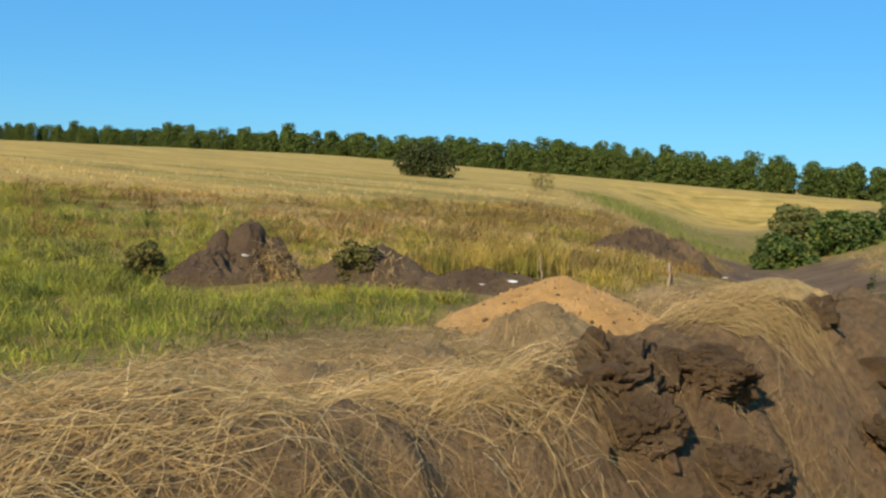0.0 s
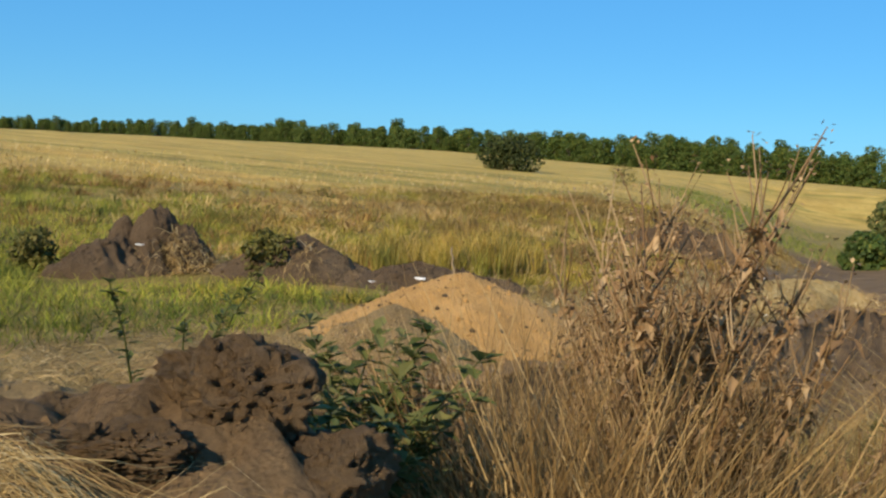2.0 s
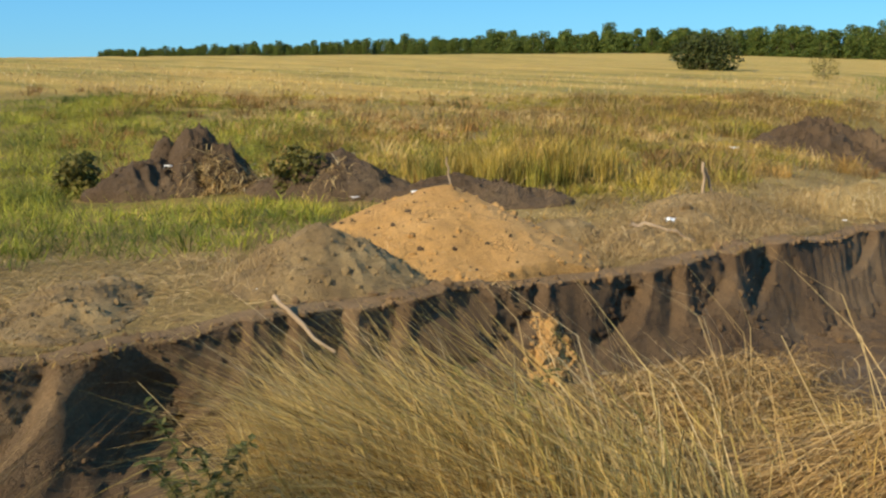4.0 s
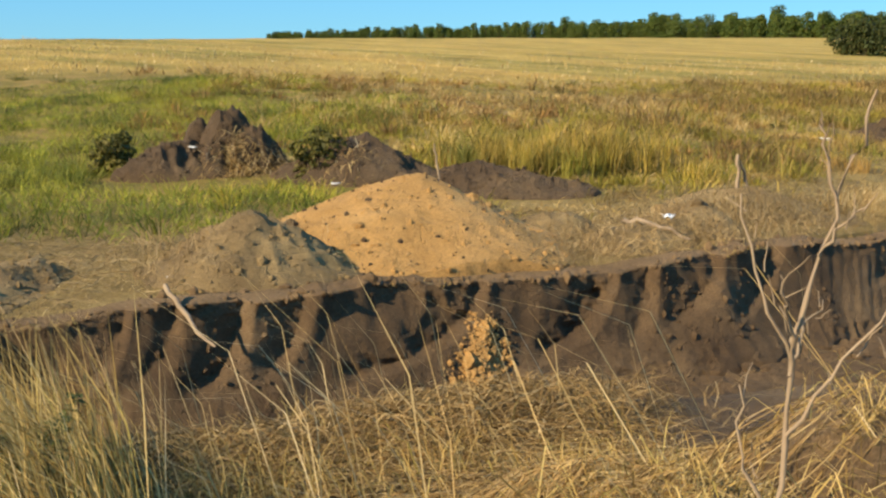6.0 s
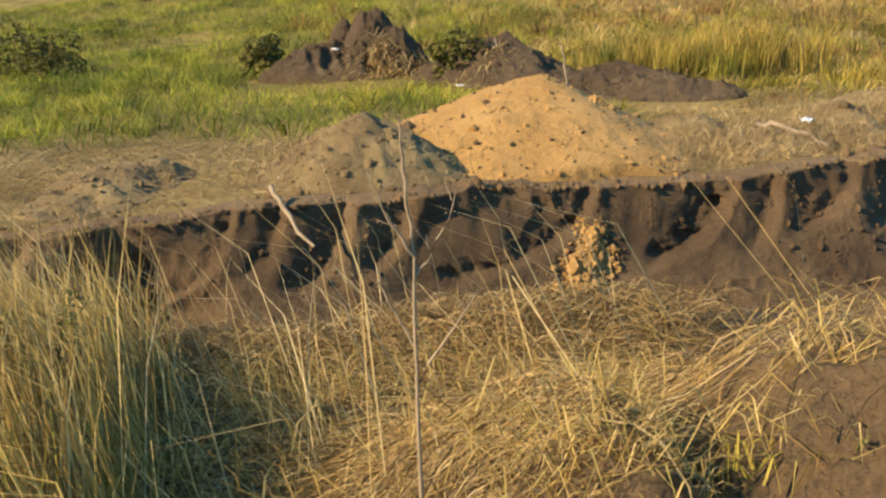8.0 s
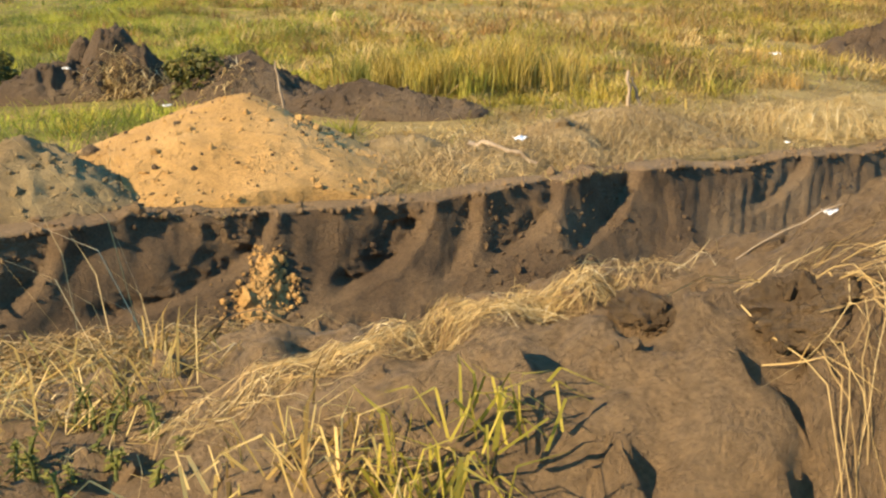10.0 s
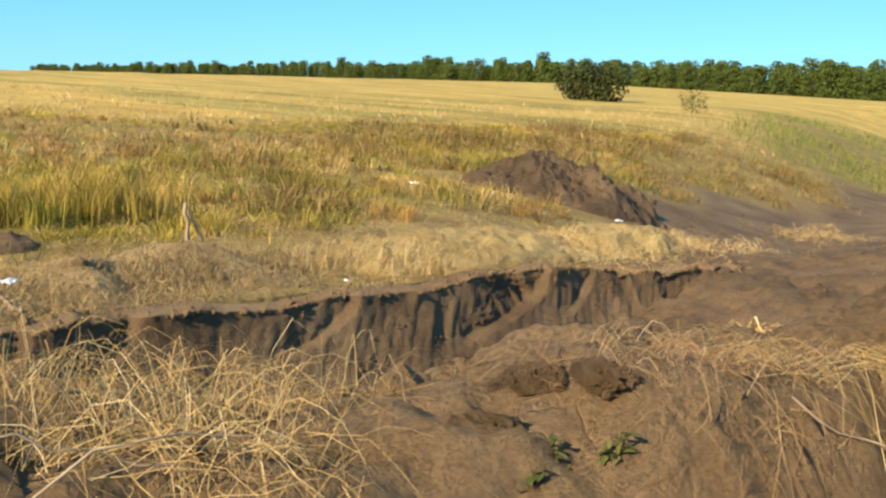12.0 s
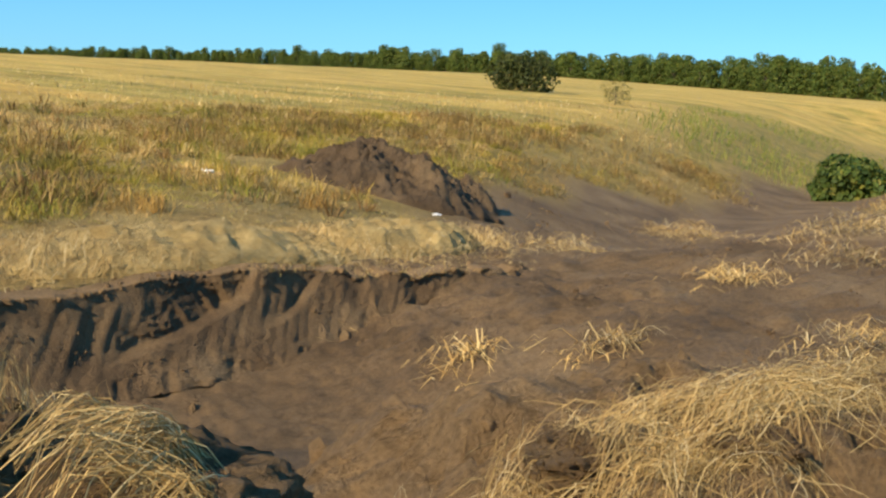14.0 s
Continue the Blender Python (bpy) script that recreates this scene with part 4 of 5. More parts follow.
def straw_lines(x, y, head, long, across, deep, count, thick, fan=0.5, arch=0.06):
    """Stems that lie over the ground from (x, y) along head, piled thick."""
    k = 6
    s = np.linspace(0, 1, k)
    off = rng.normal(0, across / 2, count)
    back = rng.normal(0, deep / 2, count)
    h = head + rng.normal(0, fan, count)
    ln = long * rng.uniform(0.25, 1.0, count)
    curl = rng.normal(0, 0.35, count)
    a = h[:, None] + curl[:, None] * s[None]
    px = x - math.sin(head) * off[:, None] + math.cos(head) * back[:, None] + np.cos(a) * ln[:, None] * (s - 0.3)[None]
    py = y + math.cos(head) * off[:, None] + math.sin(head) * back[:, None] + np.sin(a) * ln[:, None] * (s - 0.3)[None]
    g = ground(px.ravel(), py.ravel())[0].reshape(px.shape)
    rise = thick * rng.random(count)[:, None] * np.exp(-(off / across) ** 2 * 1.5)[:, None] * np.sin(np.pi * np.clip(s * 0.85 + 0.12, 0, 1))[None]
    rise = rise + arch * rng.random(count)[:, None] * np.sin(np.pi * s)[None]
    smooth = g.copy()
    smooth[:, 1:-1] = np.maximum(g[:, 1:-1], (g[:, :-2] + g[:, 2:]) / 2)
    kinks = rng.normal(0, 0.024 * long * 0.6, (count, k, 3)) * np.array([1, 1, 0.6])
    return np.stack([px, py, smooth + 0.006 + rise], -1) + kinks


def straw_bundle(label, mat, wide, *specs):
    heap = Heap()
    if 0.002 <= wide < 0.004:
        wide *= 0.39
        specs = [(*s[:3], s[3] * 0.72, s[4], s[5], int(s[6] * 2.6), *s[7:]) for s in specs]
    for spec in specs:
        lines = straw_lines(*spec)
        heap.add(*ribbons(lines, rng.uniform(wide * 0.6, wide * 1.3, len(lines))))
    me = heap.mesh("straw_bundle", mat)
    return thing("straw_bundle", me, label, "straw", kind="stuff")


ON_BANK = "tangled bundle of dry straw lying on the spoil bank"
HANGING = "loose dry straw hanging down the bank's face"
# x, y, heading, length, across, along, stems, thickness, fan, arch
straw_bundle(ON_BANK, straw_mat, 0.0024, (0.55, 1.42, 0.1, 0.5, 0.35, 0.5, 620, 0.05, 0.5, 0.02), (0.85, 1.15, -0.5, 0.35, 0.3, 0.5, 200, 0.02, 0.9, 0.02), (0.1, 1.3, 0.2, 0.5, 0.5, 0.5, 300, 0.04, 0.6, 0.02))
straw_bundle(ON_BANK, straw_mat, 0.0024, (1.35, 1.42, -0.5, 0.4, 0.18, 0.25, 420, 0.06, 0.6, 0.03), (1.3, 1.1, -1.2, 0.3, 0.25, 0.25, 60, 0.02, 0.8, 0.02))
straw_bundle(ON_BANK, straw_mat, 0.0024, (2.16, 1.36, -1.1, 0.36, 0.11, 0.12, 460, 0.07, 0.4, 0.03), (2.0, 1.02, 0.2, 0.3, 0.3, 0.3, 90, 0.02, 1.0, 0.02))
straw_bundle(ON_BANK, straw_mat, 0.0020, (3.05, 1.05, -0.4, 0.2, 0.3, 0.5, 50, 0.01, 1.0, 0.01))
straw_bundle("thick swathe of dry straw draped over the spoil bank", straw_mat, 0.0026, (3.66, 1.36, -0.5, 0.5, 0.13, 0.24, 1300, 0.06, 0.25, 0.02), (3.5, 1.12, -0.8, 0.35, 0.2, 0.22, 220, 0.03, 0.6, 0.03), (3.95, 1.15, -0.5, 0.35, 0.10, 0.2, 220, 0.02, 0.4, 0.02))
FLAT = [(8.6, 2.4, -0.3, 0.5, 1, 0.9, 2600, 0.08, 0.5, 0.03), (9.1, 3, -0.2, 0.5, 1.1, 0.8, 2800, 0.09, 0.5, 0.03), (8.7, 3.7, 0.1, 0.45, 0.6, 1, 1900, 0.16, 0.6, 0.05), (9.5, 3.9, 0.2, 0.45, 0.5, 0.9, 1500, 0.18, 0.6, 0.05), (8.9, 1.8, 0.3, 0.4, 0.5, 0.5, 900, 0.06, 0.6, 0.03)]
straw_bundle("flattened straw between the walk and the trench", litter_mat, 0.0041, *FLAT)
straw_bundle("flattened brown grass mixed into the straw", tan_mat, 0.0046, *FLAT, *FLAT)


def straw_tops(x, y):
    return step(1.0, 0.5, np.hypot((x - 8.9) / 1.5, (y - 3.0) / 1.7)) * (0.15 + 0.85 * step(-0.1, 0.4, fbm(x * 1.6, y * 1.6, 119, 2)))


def bank_foot(x, y):
    """Dry growth at the low end of the spoil bank."""
    return np.maximum(step(1.0, 0.6, np.hypot((x - 9.2) / 0.55, (y - 1.45) / 0.75)), step(1.0, 0.7, np.hypot((x - 9.8) / 0.42, (y - 1.48) / 0.2))) * (0.2 + 0.8 * step(-0.2, 0.3, fbm(x * 4, y * 4, 121, 2)))


meadow("straw_tufts", "tufts of dry grass standing up through flattened straw", dry_mat, 900, straw_tops, (0.12, 0.38), (0.003, 0.006), (0.3, 1.2), (7.4, 10.4, 1.3, 4.7), 2.4, 3.6, 14, 0.6, 0.4, 0.06)
meadow("bank_grass", "matted dry grass at the low end of the bank", dry_mat, 2600, bank_foot, (0.06, 0.2), (0.002, 0.005), (0.4, 1.5), (8.6, 10.3, 0.8, 2.4), None, 6.3, 6, 0.6, 0.4, 0.04)
meadow("bank_straw", "pale straw caught at the low end of the bank", litter_mat, 1900, bank_foot, (0.06, 0.17), (0.002, 0.004), (0.8, 1.7), (8.6, 10.3, 0.8, 2.4), None, 6.3, 5, 0.4, 0.3, 0.05)
straw_bundle("pale straw along the top of the bank", straw_mat, 0.0026, (10.28, 1.2, 0.05, 0.16, 0.05, 0.3, 260, 0.015, 0.7, 0.012), (10.6, 1.22, 0.05, 0.16, 0.05, 0.22, 260, 0.02, 0.9, 0.015))
straw_bundle(HANGING, straw_mat, 0.0019, (11.1, 0.9, -1.45, 0.32, 0.2, 0.08, 190, 0.02, 0.35, 0.03), (11.2, 0.95, -0.4, 0.25, 0.05, 0.12, 30, 0.02, 0.3, 0.02), (10.95, 1.1, 0.0, 0.22, 0.04, 0.1, 20, 0.01, 0.3, 0.015))
straw_bundle(HANGING, straw_mat, 0.0030, (11.56, 0.95, -1.5, 0.28, 0.06, 0.08, 60, 0.04, 0.25, 0.03), (11.7, 0.95, -1.0, 0.25, 0.12, 0.1, 36, 0.03, 0.8, 0.04))
straw_bundle("bristling heap of pale straw on the bank", straw_mat, 0.0028, (12.6, 1.12, 0.1, 0.3, 0.16, 0.3, 210, 0.09, 1.4, 0.06), (12.66, 0.88, -0.9, 0.3, 0.2, 0.2, 120, 0.04, 0.9, 0.04))
straw_bundle(ON_BANK, dead_mat, 0.0026, (13.36, 0.98, -0.6, 0.18, 0.16, 0.22, 90, 0.03, 1.3, 0.03), (13.55, 1.02, 0.1, 0.18, 0.1, 0.16, 60, 0.03, 1.3, 0.03))
straw_bundle(HANGING, straw_mat, 0.0028, (13.83, 1.0, -1.45, 0.26, 0.07, 0.06, 130, 0.05, 0.3, 0.03), (13.55, 1.0, -0.4, 0.3, 0.12, 0.2, 36, 0.03, 0.7, 0.04))
straw_bundle(ON_BANK, straw_mat, 0.0026, (15.35, 1.05, -0.6, 0.22, 0.25, 0.3, 150, 0.03, 1.2, 0.03), (15.0, 0.9, -1.3, 0.2, 0.25, 0.25, 90, 0.02, 0.9, 0.02), (15.58, 1.48, 0.5, 0.2, 0.12, 0.15, 160, 0.16, 1.4, 0.03), (14.45, 0.95, -0.9, 0.25, 0.2, 0.3, 50, 0.02, 0.9, 0.03))
straw_bundle("pale straw trailing over the end of the bank", straw_mat, 0.0026, (16.65, 1.1, 0.25, 0.4, 0.14, 0.45, 520, 0.05, 0.6, 0.04), (16.05, 0.98, 0.5, 0.3, 0.16, 0.35, 420, 0.05, 0.9, 0.04), (16.4, 1.0, 0.8, 0.25, 0.15, 0.3, 200, 0.03, 1.0, 0.03), (17.5, 1.3, 0.3, 0.45, 0.25, 0.6, 420, 0.05, 0.7, 0.04))
straw_bundle("matted straw over the windrow at the trench rim", straw_mat, 0.005, (18.7, 10.85, 0.33, 0.4, 1, 3.2, 4200, 0.36, 0.9, 0.03), (21.8, 12.4, 0.45, 0.4, 0.9, 2.6, 3000, 0.34, 0.9, 0.03))
straw_bundle("straw litter scattered behind the trench rim", litter_mat, 0.0045, (13.3, 9.0, 0.3, 0.32, 0.9, 2.4, 3400, 0.20, 1.4, 0.07), (14.6, 9.9, 0.3, 0.32, 0.6, 1.6, 2200, 0.26, 1.4, 0.07), (16.4, 10.4, 0.3, 0.32, 0.6, 1.6, 1000, 0.08, 1.4, 0.04), (12.2, 8.6, 0.3, 0.3, 0.5, 0.9, 800, 0.10, 1.4, 0.05), (6.5, 8.3, 0.2, 0.5, 1.6, 3.5, 2200, 0.080, 1.4, 0.050), (9, 8.2, 0.3, 0.25, 0.9, 1.1, 700, 0.40, 1.4, 0.03))


# ---- clods and crumbs of earth ----
def broken_lump(radius, squash, seed, facets=11, detail=4, rough=0.07):
    """A clod with broken faces: a ball cut by random planes, then crumbled."""
    r = np.random.default_rng(900 + seed)
    planes = []
    for _ in range(facets):
        n = r.normal(size=3)
        planes.append((Vector(n / np.linalg.norm(n)), r.uniform(0.62, 0.95)))
    bm = bmesh.new()
    bmesh.ops.create_icosphere(bm, subdivisions=detail, radius=1)
    for v in bm.verts:
        d = v.co.normalized()
        k = 1.1
        for n, off in planes:
            c = d.dot(n)
            if c > 0.2:
                k = min(k, off / c)
        q = d * k * 1.7 + Vector((seed * 5.1, seed * 2.3, seed))
        k += rough * (1.5 * noise.noise(q * 1.3) + 1.5 * (0.35 - abs(noise.noise(q * 2.9))) + 1.2 * (0.3 - abs(noise.noise(q * 6.0))) + 0.9 * (0.3 - abs(noise.noise(q * 12.0))) + 0.4 * noise.noise(q * 23.0))
        if detail > 4:
            gap = noise.voronoi(q * 1.5 + Vector((noise.noise(q * 3), noise.noise(q * 3 + Vector((7, 0, 0))), 0)) * 0.35)[0]
            k -= 0.09 * max(0.0, 1 - (gap[1] - gap[0]) / 0.06)
        v.co = Vector((d.x * squash[0], d.y * squash[1], d.z * squash[2])) * k * radius
    return bm


CORES = [bm_mesh("earth_clod", broken_lump(0.85, s_, k, 14, 5, 0.15), clod_soil) for k, s_ in ((3, (1.35, 0.95, 0.62)), (8, (1.2, 1.0, 0.64)), (13, (1.25, 0.9, 0.7)), (21, (1.45, 1.0, 0.55)), (34, (1.15, 1.0, 0.62)))]
LUMPS = [bm_mesh("lump", broken_lump(1.0, (1.3, 1.0, 0.65), 50 + k, 9, 4, 0.2), clod_soil) for k in range(7)]


def clod(x, y, size, kind, turn, tip=0.0, sink=0.35, label="dry cracked clod of dark earth on the spoil bank"):
    """A core of earth with crumbled lumps that stick to it."""
    m = Matrix.Translation((x, y, height(x, y) + size * (0.55 - sink * 1.6))) @ Euler((tip, tip * 0.6, turn)).to_matrix().to_4x4() @ Matrix.Scale(size, 4)
    ob = thing("earth_clod", CORES[kind], label, "clod", "clods on the spoil bank", at=m)
    r = np.random.default_rng(int(x * 977 + y * 131))
    for k in range(13 if size > 0.06 else 7):
        d = r.normal(size=3)
        d /= np.linalg.norm(d)
        d[2] = abs(d[2]) if k % 3 else d[2]
        p = Matrix.Translation(Vector((d[0], d[1], d[2] * 0.55)) * r.uniform(0.5, 0.82)) @ Euler(r.uniform(0, 6.3, 3)).to_matrix().to_4x4() @ Matrix.Scale(r.uniform(0.06, 0.18), 4)
        child("lump", LUMPS[int(r.integers(0, 7))], ob, "", p)
    return ob


for spec in [(1.70, 1.34, 0.17, 0, 0.3, 0.08), (1.86, 1.26, 0.12, 3, 1.2, 0.3), (1.62, 1.2, 0.10, 1, 2.0, 0.3), (1.82, 1.1, 0.10, 4, 0.6, 0.2), (2.36, 1.42, 0.10, 1, 0.5, 0.1), (2.3, 1.28, 0.09, 2, 2.0, 0.3), (2.5, 1.36, 0.07, 4, 0.2, 0.2), (2.46, 1.15, 0.07, 1, 1.0, 0.5), (2.72, 1.42, 0.05, 0, 1.0, 0.5), (2.34, 1.05, 0.09, 3, 0.4, 0.2),
             (3.36, 1.48, 0.15, 2, 0.4, 0.2, 0.42), (3.25, 1.4, 0.07, 0, 2.6, 0.1), (3.1, 1.3, 0.04, 4, 1.7, 0.3), (4.24, 1.42, 0.14, 1, 0.9, 0.3), (4.06, 1.36, 0.08, 3, 1.9, 0.2), (4.3, 1.26, 0.08, 2, 0.1, 0.1), (4.12, 1.16, 0.08, 0, 0.7, 0.2), (3.95, 1.42, 0.07, 4, 0.7, 0.2), (4.4, 1.16, 0.07, 3, 2.7, 0.2), (4.22, 1.05, 0.06, 1, 2.7, 0.2),
             (15.55, 1.4, 0.14, 0, 0.7, 0.2), (14.75, 0.9, 0.045, 2, 0.3, 0.2), (14.88, 0.95, 0.04, 1, 1.3, 0.2), (14.66, 0.8, 0.05, 0, 1.9, 0.2), (15.45, 1.0, 0.04, 2, 0.9, 0.2),
             (10.95, 0.98, 0.11, 2, 0.2, 0.05), (10.75, 1.08, 0.07, 4, 1.0, 0.2), (11.4, 1.12, 0.07, 1, 2.2, 0.4), (11.55, 1.1, 0.06, 3, 0.5, 0.2), (11.92, 1.0, 0.085, 1, 1.4, 0.3), (12.0, 0.92, 0.06, 3, 0.2, 0.3),
             (11.84, 1.08, 0.08, 0, 0.8, 0.2), (12.1, 1.08, 0.07, 4, 0.3, 0.2), (12.18, 0.98, 0.08, 2, 2.9, 0.3), (13.22, 0.98, 0.05, 4, 0.5, 0.2), (13.05, 1.0, 0.07, 0, 1.1, 0.3), (13.18, 1.1, 0.07, 1, 2.0, 0.2),
             (14.26, 1.08, 0.19, 2, 0.6, 0.15, 0.3), (14.12, 1.02, 0.08, 0, 1.3, 0.3), (14.5, 1.05, 0.08, 1, 0.2, 0.3), (13.95, 1.12, 0.07, 3, 2.1, 0.1), (15.1, 1.08, 0.07, 1, 1.8, 0.2), (16.3, 1.1, 0.08, 0, 0.4, 0.2), (16.5, 1.0, 0.07, 3, 1.5, 0.2), (16.9, 1.1, 0.09, 1, 2.5, 0.2)]:
    clod(*spec)
sod = clod(15.69, 1.04, 0.16, 4, 0.3, 0.1, 0.2, "sod of earth capped with dry straw on the bank")
straw_cap = Heap()
cap_lines = straw_lines(15.69, 1.03, 0.2, 0.22, 0.14, 0.12, 900, 0.03, 0.4, 0.012)
cap_r = np.hypot(cap_lines[..., 0] - 15.69, cap_lines[..., 1] - 1.04)
cap_lines[..., 2] += np.clip(0.13 - cap_r * cap_r * 3, 0, 1)
child("straw_cap", straw_cap.add(*ribbons(cap_lines, 0.0014)).mesh("straw_cap", straw_mat), sod, "dry straw cap", at=sod.matrix_basis.inverted())

def tiny_ball():
    bm = bmesh.new()
    bmesh.ops.create_icosphere(bm, subdivisions=1, radius=1)
    v, f = np.array([w.co[:] for w in bm.verts]), np.array([[w.index for w in face.verts] for face in bm.faces])
    bm.free()
    return v, f


TINY, TINY_FACES = tiny_ball()


def crumb_mesh(name, roots, size, mat):
    """Loose bits of earth, half sunk."""
    n = len(roots)
    f = TINY_FACES
    k = len(TINY)
    r = size * rng.lognormal(0, 0.45, n)
    shape = TINY[None] * (1 + rng.normal(0, 0.16, (n, k, 1))) * rng.uniform(0.6, 1.25, (n, 1, 3))
    v = (roots[:, None] + shape * r[:, None, None]).reshape(-1, 3)
    faces = (np.arange(n) * k)[:, None, None] + f[None]
    return raw_mesh(name, v, [faces.reshape(-1, 3)], mat, False)


def crumbs(name, label, mat, roots, size):
    return thing(name, crumb_mesh(name, roots, size, mat), label, "crumbs", kind="stuff")


crumbs("earth_crumbs", "loose crumbs of dry earth over the spoil bank", soil, scatter(12000, -0.5, 20, 0.3, 2.8, lambda x, y: ground(x, y)[1] * step(-0.4, 0.5, fbm(x * 2, y * 2, 205, 2))), 0.009)
crumbs("earth_lumps", "small broken lumps of earth over the spoil bank", soil, scatter(5200, -0.5, 18, 0.4, 2.0, lambda x, y: ground(x, y)[1] * step(-0.1, 0.5, fbm(x * 2.4, y * 2.4, 215, 2))), 0.014)
crumbs("trench_crumbs", "broken dark earth along the foot of the trench wall", wall_soil, scatter(9000, 4, 20, 4.5, 10, lambda x, y: step(1.5, 0.5, edge(x) - y) * step(0.3, 0.45, edge(x) - y) * step(-0.2, 0.5, fbm(x * 1.2, y * 1.2, 207, 2))), 0.028)
crumbs("rim_crumbs", "crumbled earth and bits of turf along the trench rim", grey_soil, scatter(9000, 0, 24, 5, 13, lambda x, y: step(-0.05, 0.05, y - edge(x)) * step(1.8, 0.2, y - edge(x)) * step(-0.2, 0.5, fbm(x * 1.5, y * 1.5, 209, 2))), 0.02)
crumbs("valley_crumbs", "broken dark earth over the dug valley floor", wall_soil, scatter(12000, 17, 34, 3.2, 22, lambda x, y: ground(x, y)[1] * step(-0.2, 0.5, fbm(x * 0.8, y * 0.8, 211, 2))), 0.018)


clay_tops = bpy.data.objects["clay_mound"]
clay_places = np.zeros(len(clay_tops.data.vertices) * 3, np.float32)
clay_tops.data.vertices.foreach_get("co", clay_places)
clay_places = clay_places.reshape(-1, 3).astype(float) + np.array(clay_tops.matrix_basis.translation)
crumbs("clay_crumbs", "dark crumbs of earth sprinkled on the yellow clay", mound_soil, clay_places[rng.random(len(clay_places)) < 0.035], 0.010)
crumbs("clay_lumps", "small lumps of yellow clay over the mound", clay, clay_places[rng.random(len(clay_places)) < 0.05], 0.013)


# ---- plants beside the walk ----
def stem_points(x, y, z, tall, lean, head, bend=0.1, k=6):
    s = np.linspace(0, 1, k)
    r = lean * s + bend * s * s
    return np.stack([x + np.cos(head) * np.sin(r) * tall * s, y + np.sin(head) * np.sin(r) * tall * s, z + tall * s * np.cos(r)], 1)


def leaf_pair(heap, p, head, long, wide, tilt):
    """One pointed leaf with a fold."""
    u = np.array([math.cos(head) * math.cos(tilt), math.sin(head) * math.cos(tilt), math.sin(tilt)])
    w = np.array([-math.sin(head), math.cos(head), 0]) * wide
    d = np.array([0, 0, -0.25 * long])
    heap.add(np.array([p, p + u * long * 0.45 + w, p + u * long + d, p + u * long * 0.45 - w, ]), np.array([[0, 1, 2, 3]]))


def dead_thistle(x, y, tall, seed, label):
    r = np.random.default_rng(seed)
    z = height(x, y)
    root = tagged(new("dead_thistle"), label, "weed")
    root.location = (x, y, z)
    wood, leaves, fluff = Heap(), Heap(), Heap()
    for k in range(11):
        base_p = (r.normal(0, 0.03), r.normal(0, 0.03), -0.02)
        pts = stem_points(*base_p, tall * r.uniform(0.75, 1), 0.16 * r.random(), r.uniform(0, 6.3), 0.25 * r.random())
        wood.add(*tube(pts, np.linspace(0.0045, 0.0015, 6), 5))
        for j in range(74):
            f = r.uniform(0.15, 0.98)
            p = np.array([np.interp(f, np.linspace(0, 1, 6), pts[:, c]) for c in range(3)])
            a = r.uniform(0, 6.3)
            if f > 0.45:
                tip = p + np.array([math.cos(a) * 0.5, math.sin(a) * 0.5, 0.9]) * tall * 0.13 * r.uniform(0.5, 1.2)
                wood.add(*tube([p, (p + tip) / 2 + [0, 0, -0.01], tip], [0.0025, 0.002, 0.0012], 4))
                for q in range(4):
                    leaf_pair(fluff if f > 0.8 else leaves, tip + r.normal(0, 0.01, 3), r.uniform(0, 6.3), r.uniform(0.010, 0.022), 0.005, r.uniform(-0.4, 1.2))
            for q in range(3):
                leaf_pair(leaves, p + r.normal(0, 0.012, 3), r.uniform(0, 6.3), r.uniform(0.02, 0.052), r.uniform(0.006, 0.013), r.uniform(-1.0, 0.5))
    tagged(child("stems", wood.mesh("stems", dead_mat, True), root), "branching dry brown stems", kind="stuff")
    tagged(child("leaves", leaves.mesh("leaves", dead_mat), root), "curled tan dead leaves", kind="stuff")
    tagged(child("seed_heads", fluff.mesh("seed_heads", dead_mat), root), "brown dried seed heads", kind="stuff")
    return root


dead_thistle(5.4, 1.8, 1.5, 11, "tall dead thistle with curled tan leaves in dry grass")
dead_thistle(5.5, 1.72, 1.3, 14, "tall dead thistle with curled tan leaves in dry grass")
dead_thistle(5.75, 1.65, 1.2, 12, "dead thistle with pale curled leaves in dry grass")
dead_thistle(5.1, 2.3, 1.1, 13, "dead thistle with pale curled leaves in dry grass")


def herb(x, y, tall, seed, label, stems=7, mat=None, leaf=0.06):
    r = np.random.default_rng(seed)
    root = tagged(new("herb"), label, "herb", "green herbs along the walk")
    root.location = (x, y, height(x, y))
    leaves = Heap()
    for k in range(stems):
        pts = stem_points(r.normal(0, 0.05), r.normal(0, 0.05), -0.02, tall * r.uniform(0.6, 1), 0.25 * r.random(), r.uniform(0, 6.3), 0.2)
        child("stem", Heap().add(*tube(pts, np.linspace(0.005, 0.0015, 6), 5)).mesh("stem", herb_mat, True), root)
        for j in range(int(90 * min(1, tall + 0.25))):
            f = r.uniform(0.1, 1.0)
            p = np.array([np.interp(f, np.linspace(0, 1, 6), pts[:, c]) for c in range(3)])
            leaf_pair(leaves, p, r.uniform(0, 6.3), leaf * r.uniform(0.6, 1.3) * (1.2 - 0.6 * f), leaf * 0.2, r.uniform(-0.2, 0.9))
    child("leaves", leaves.mesh("leaves", mat or herb_mat), root)
    return root


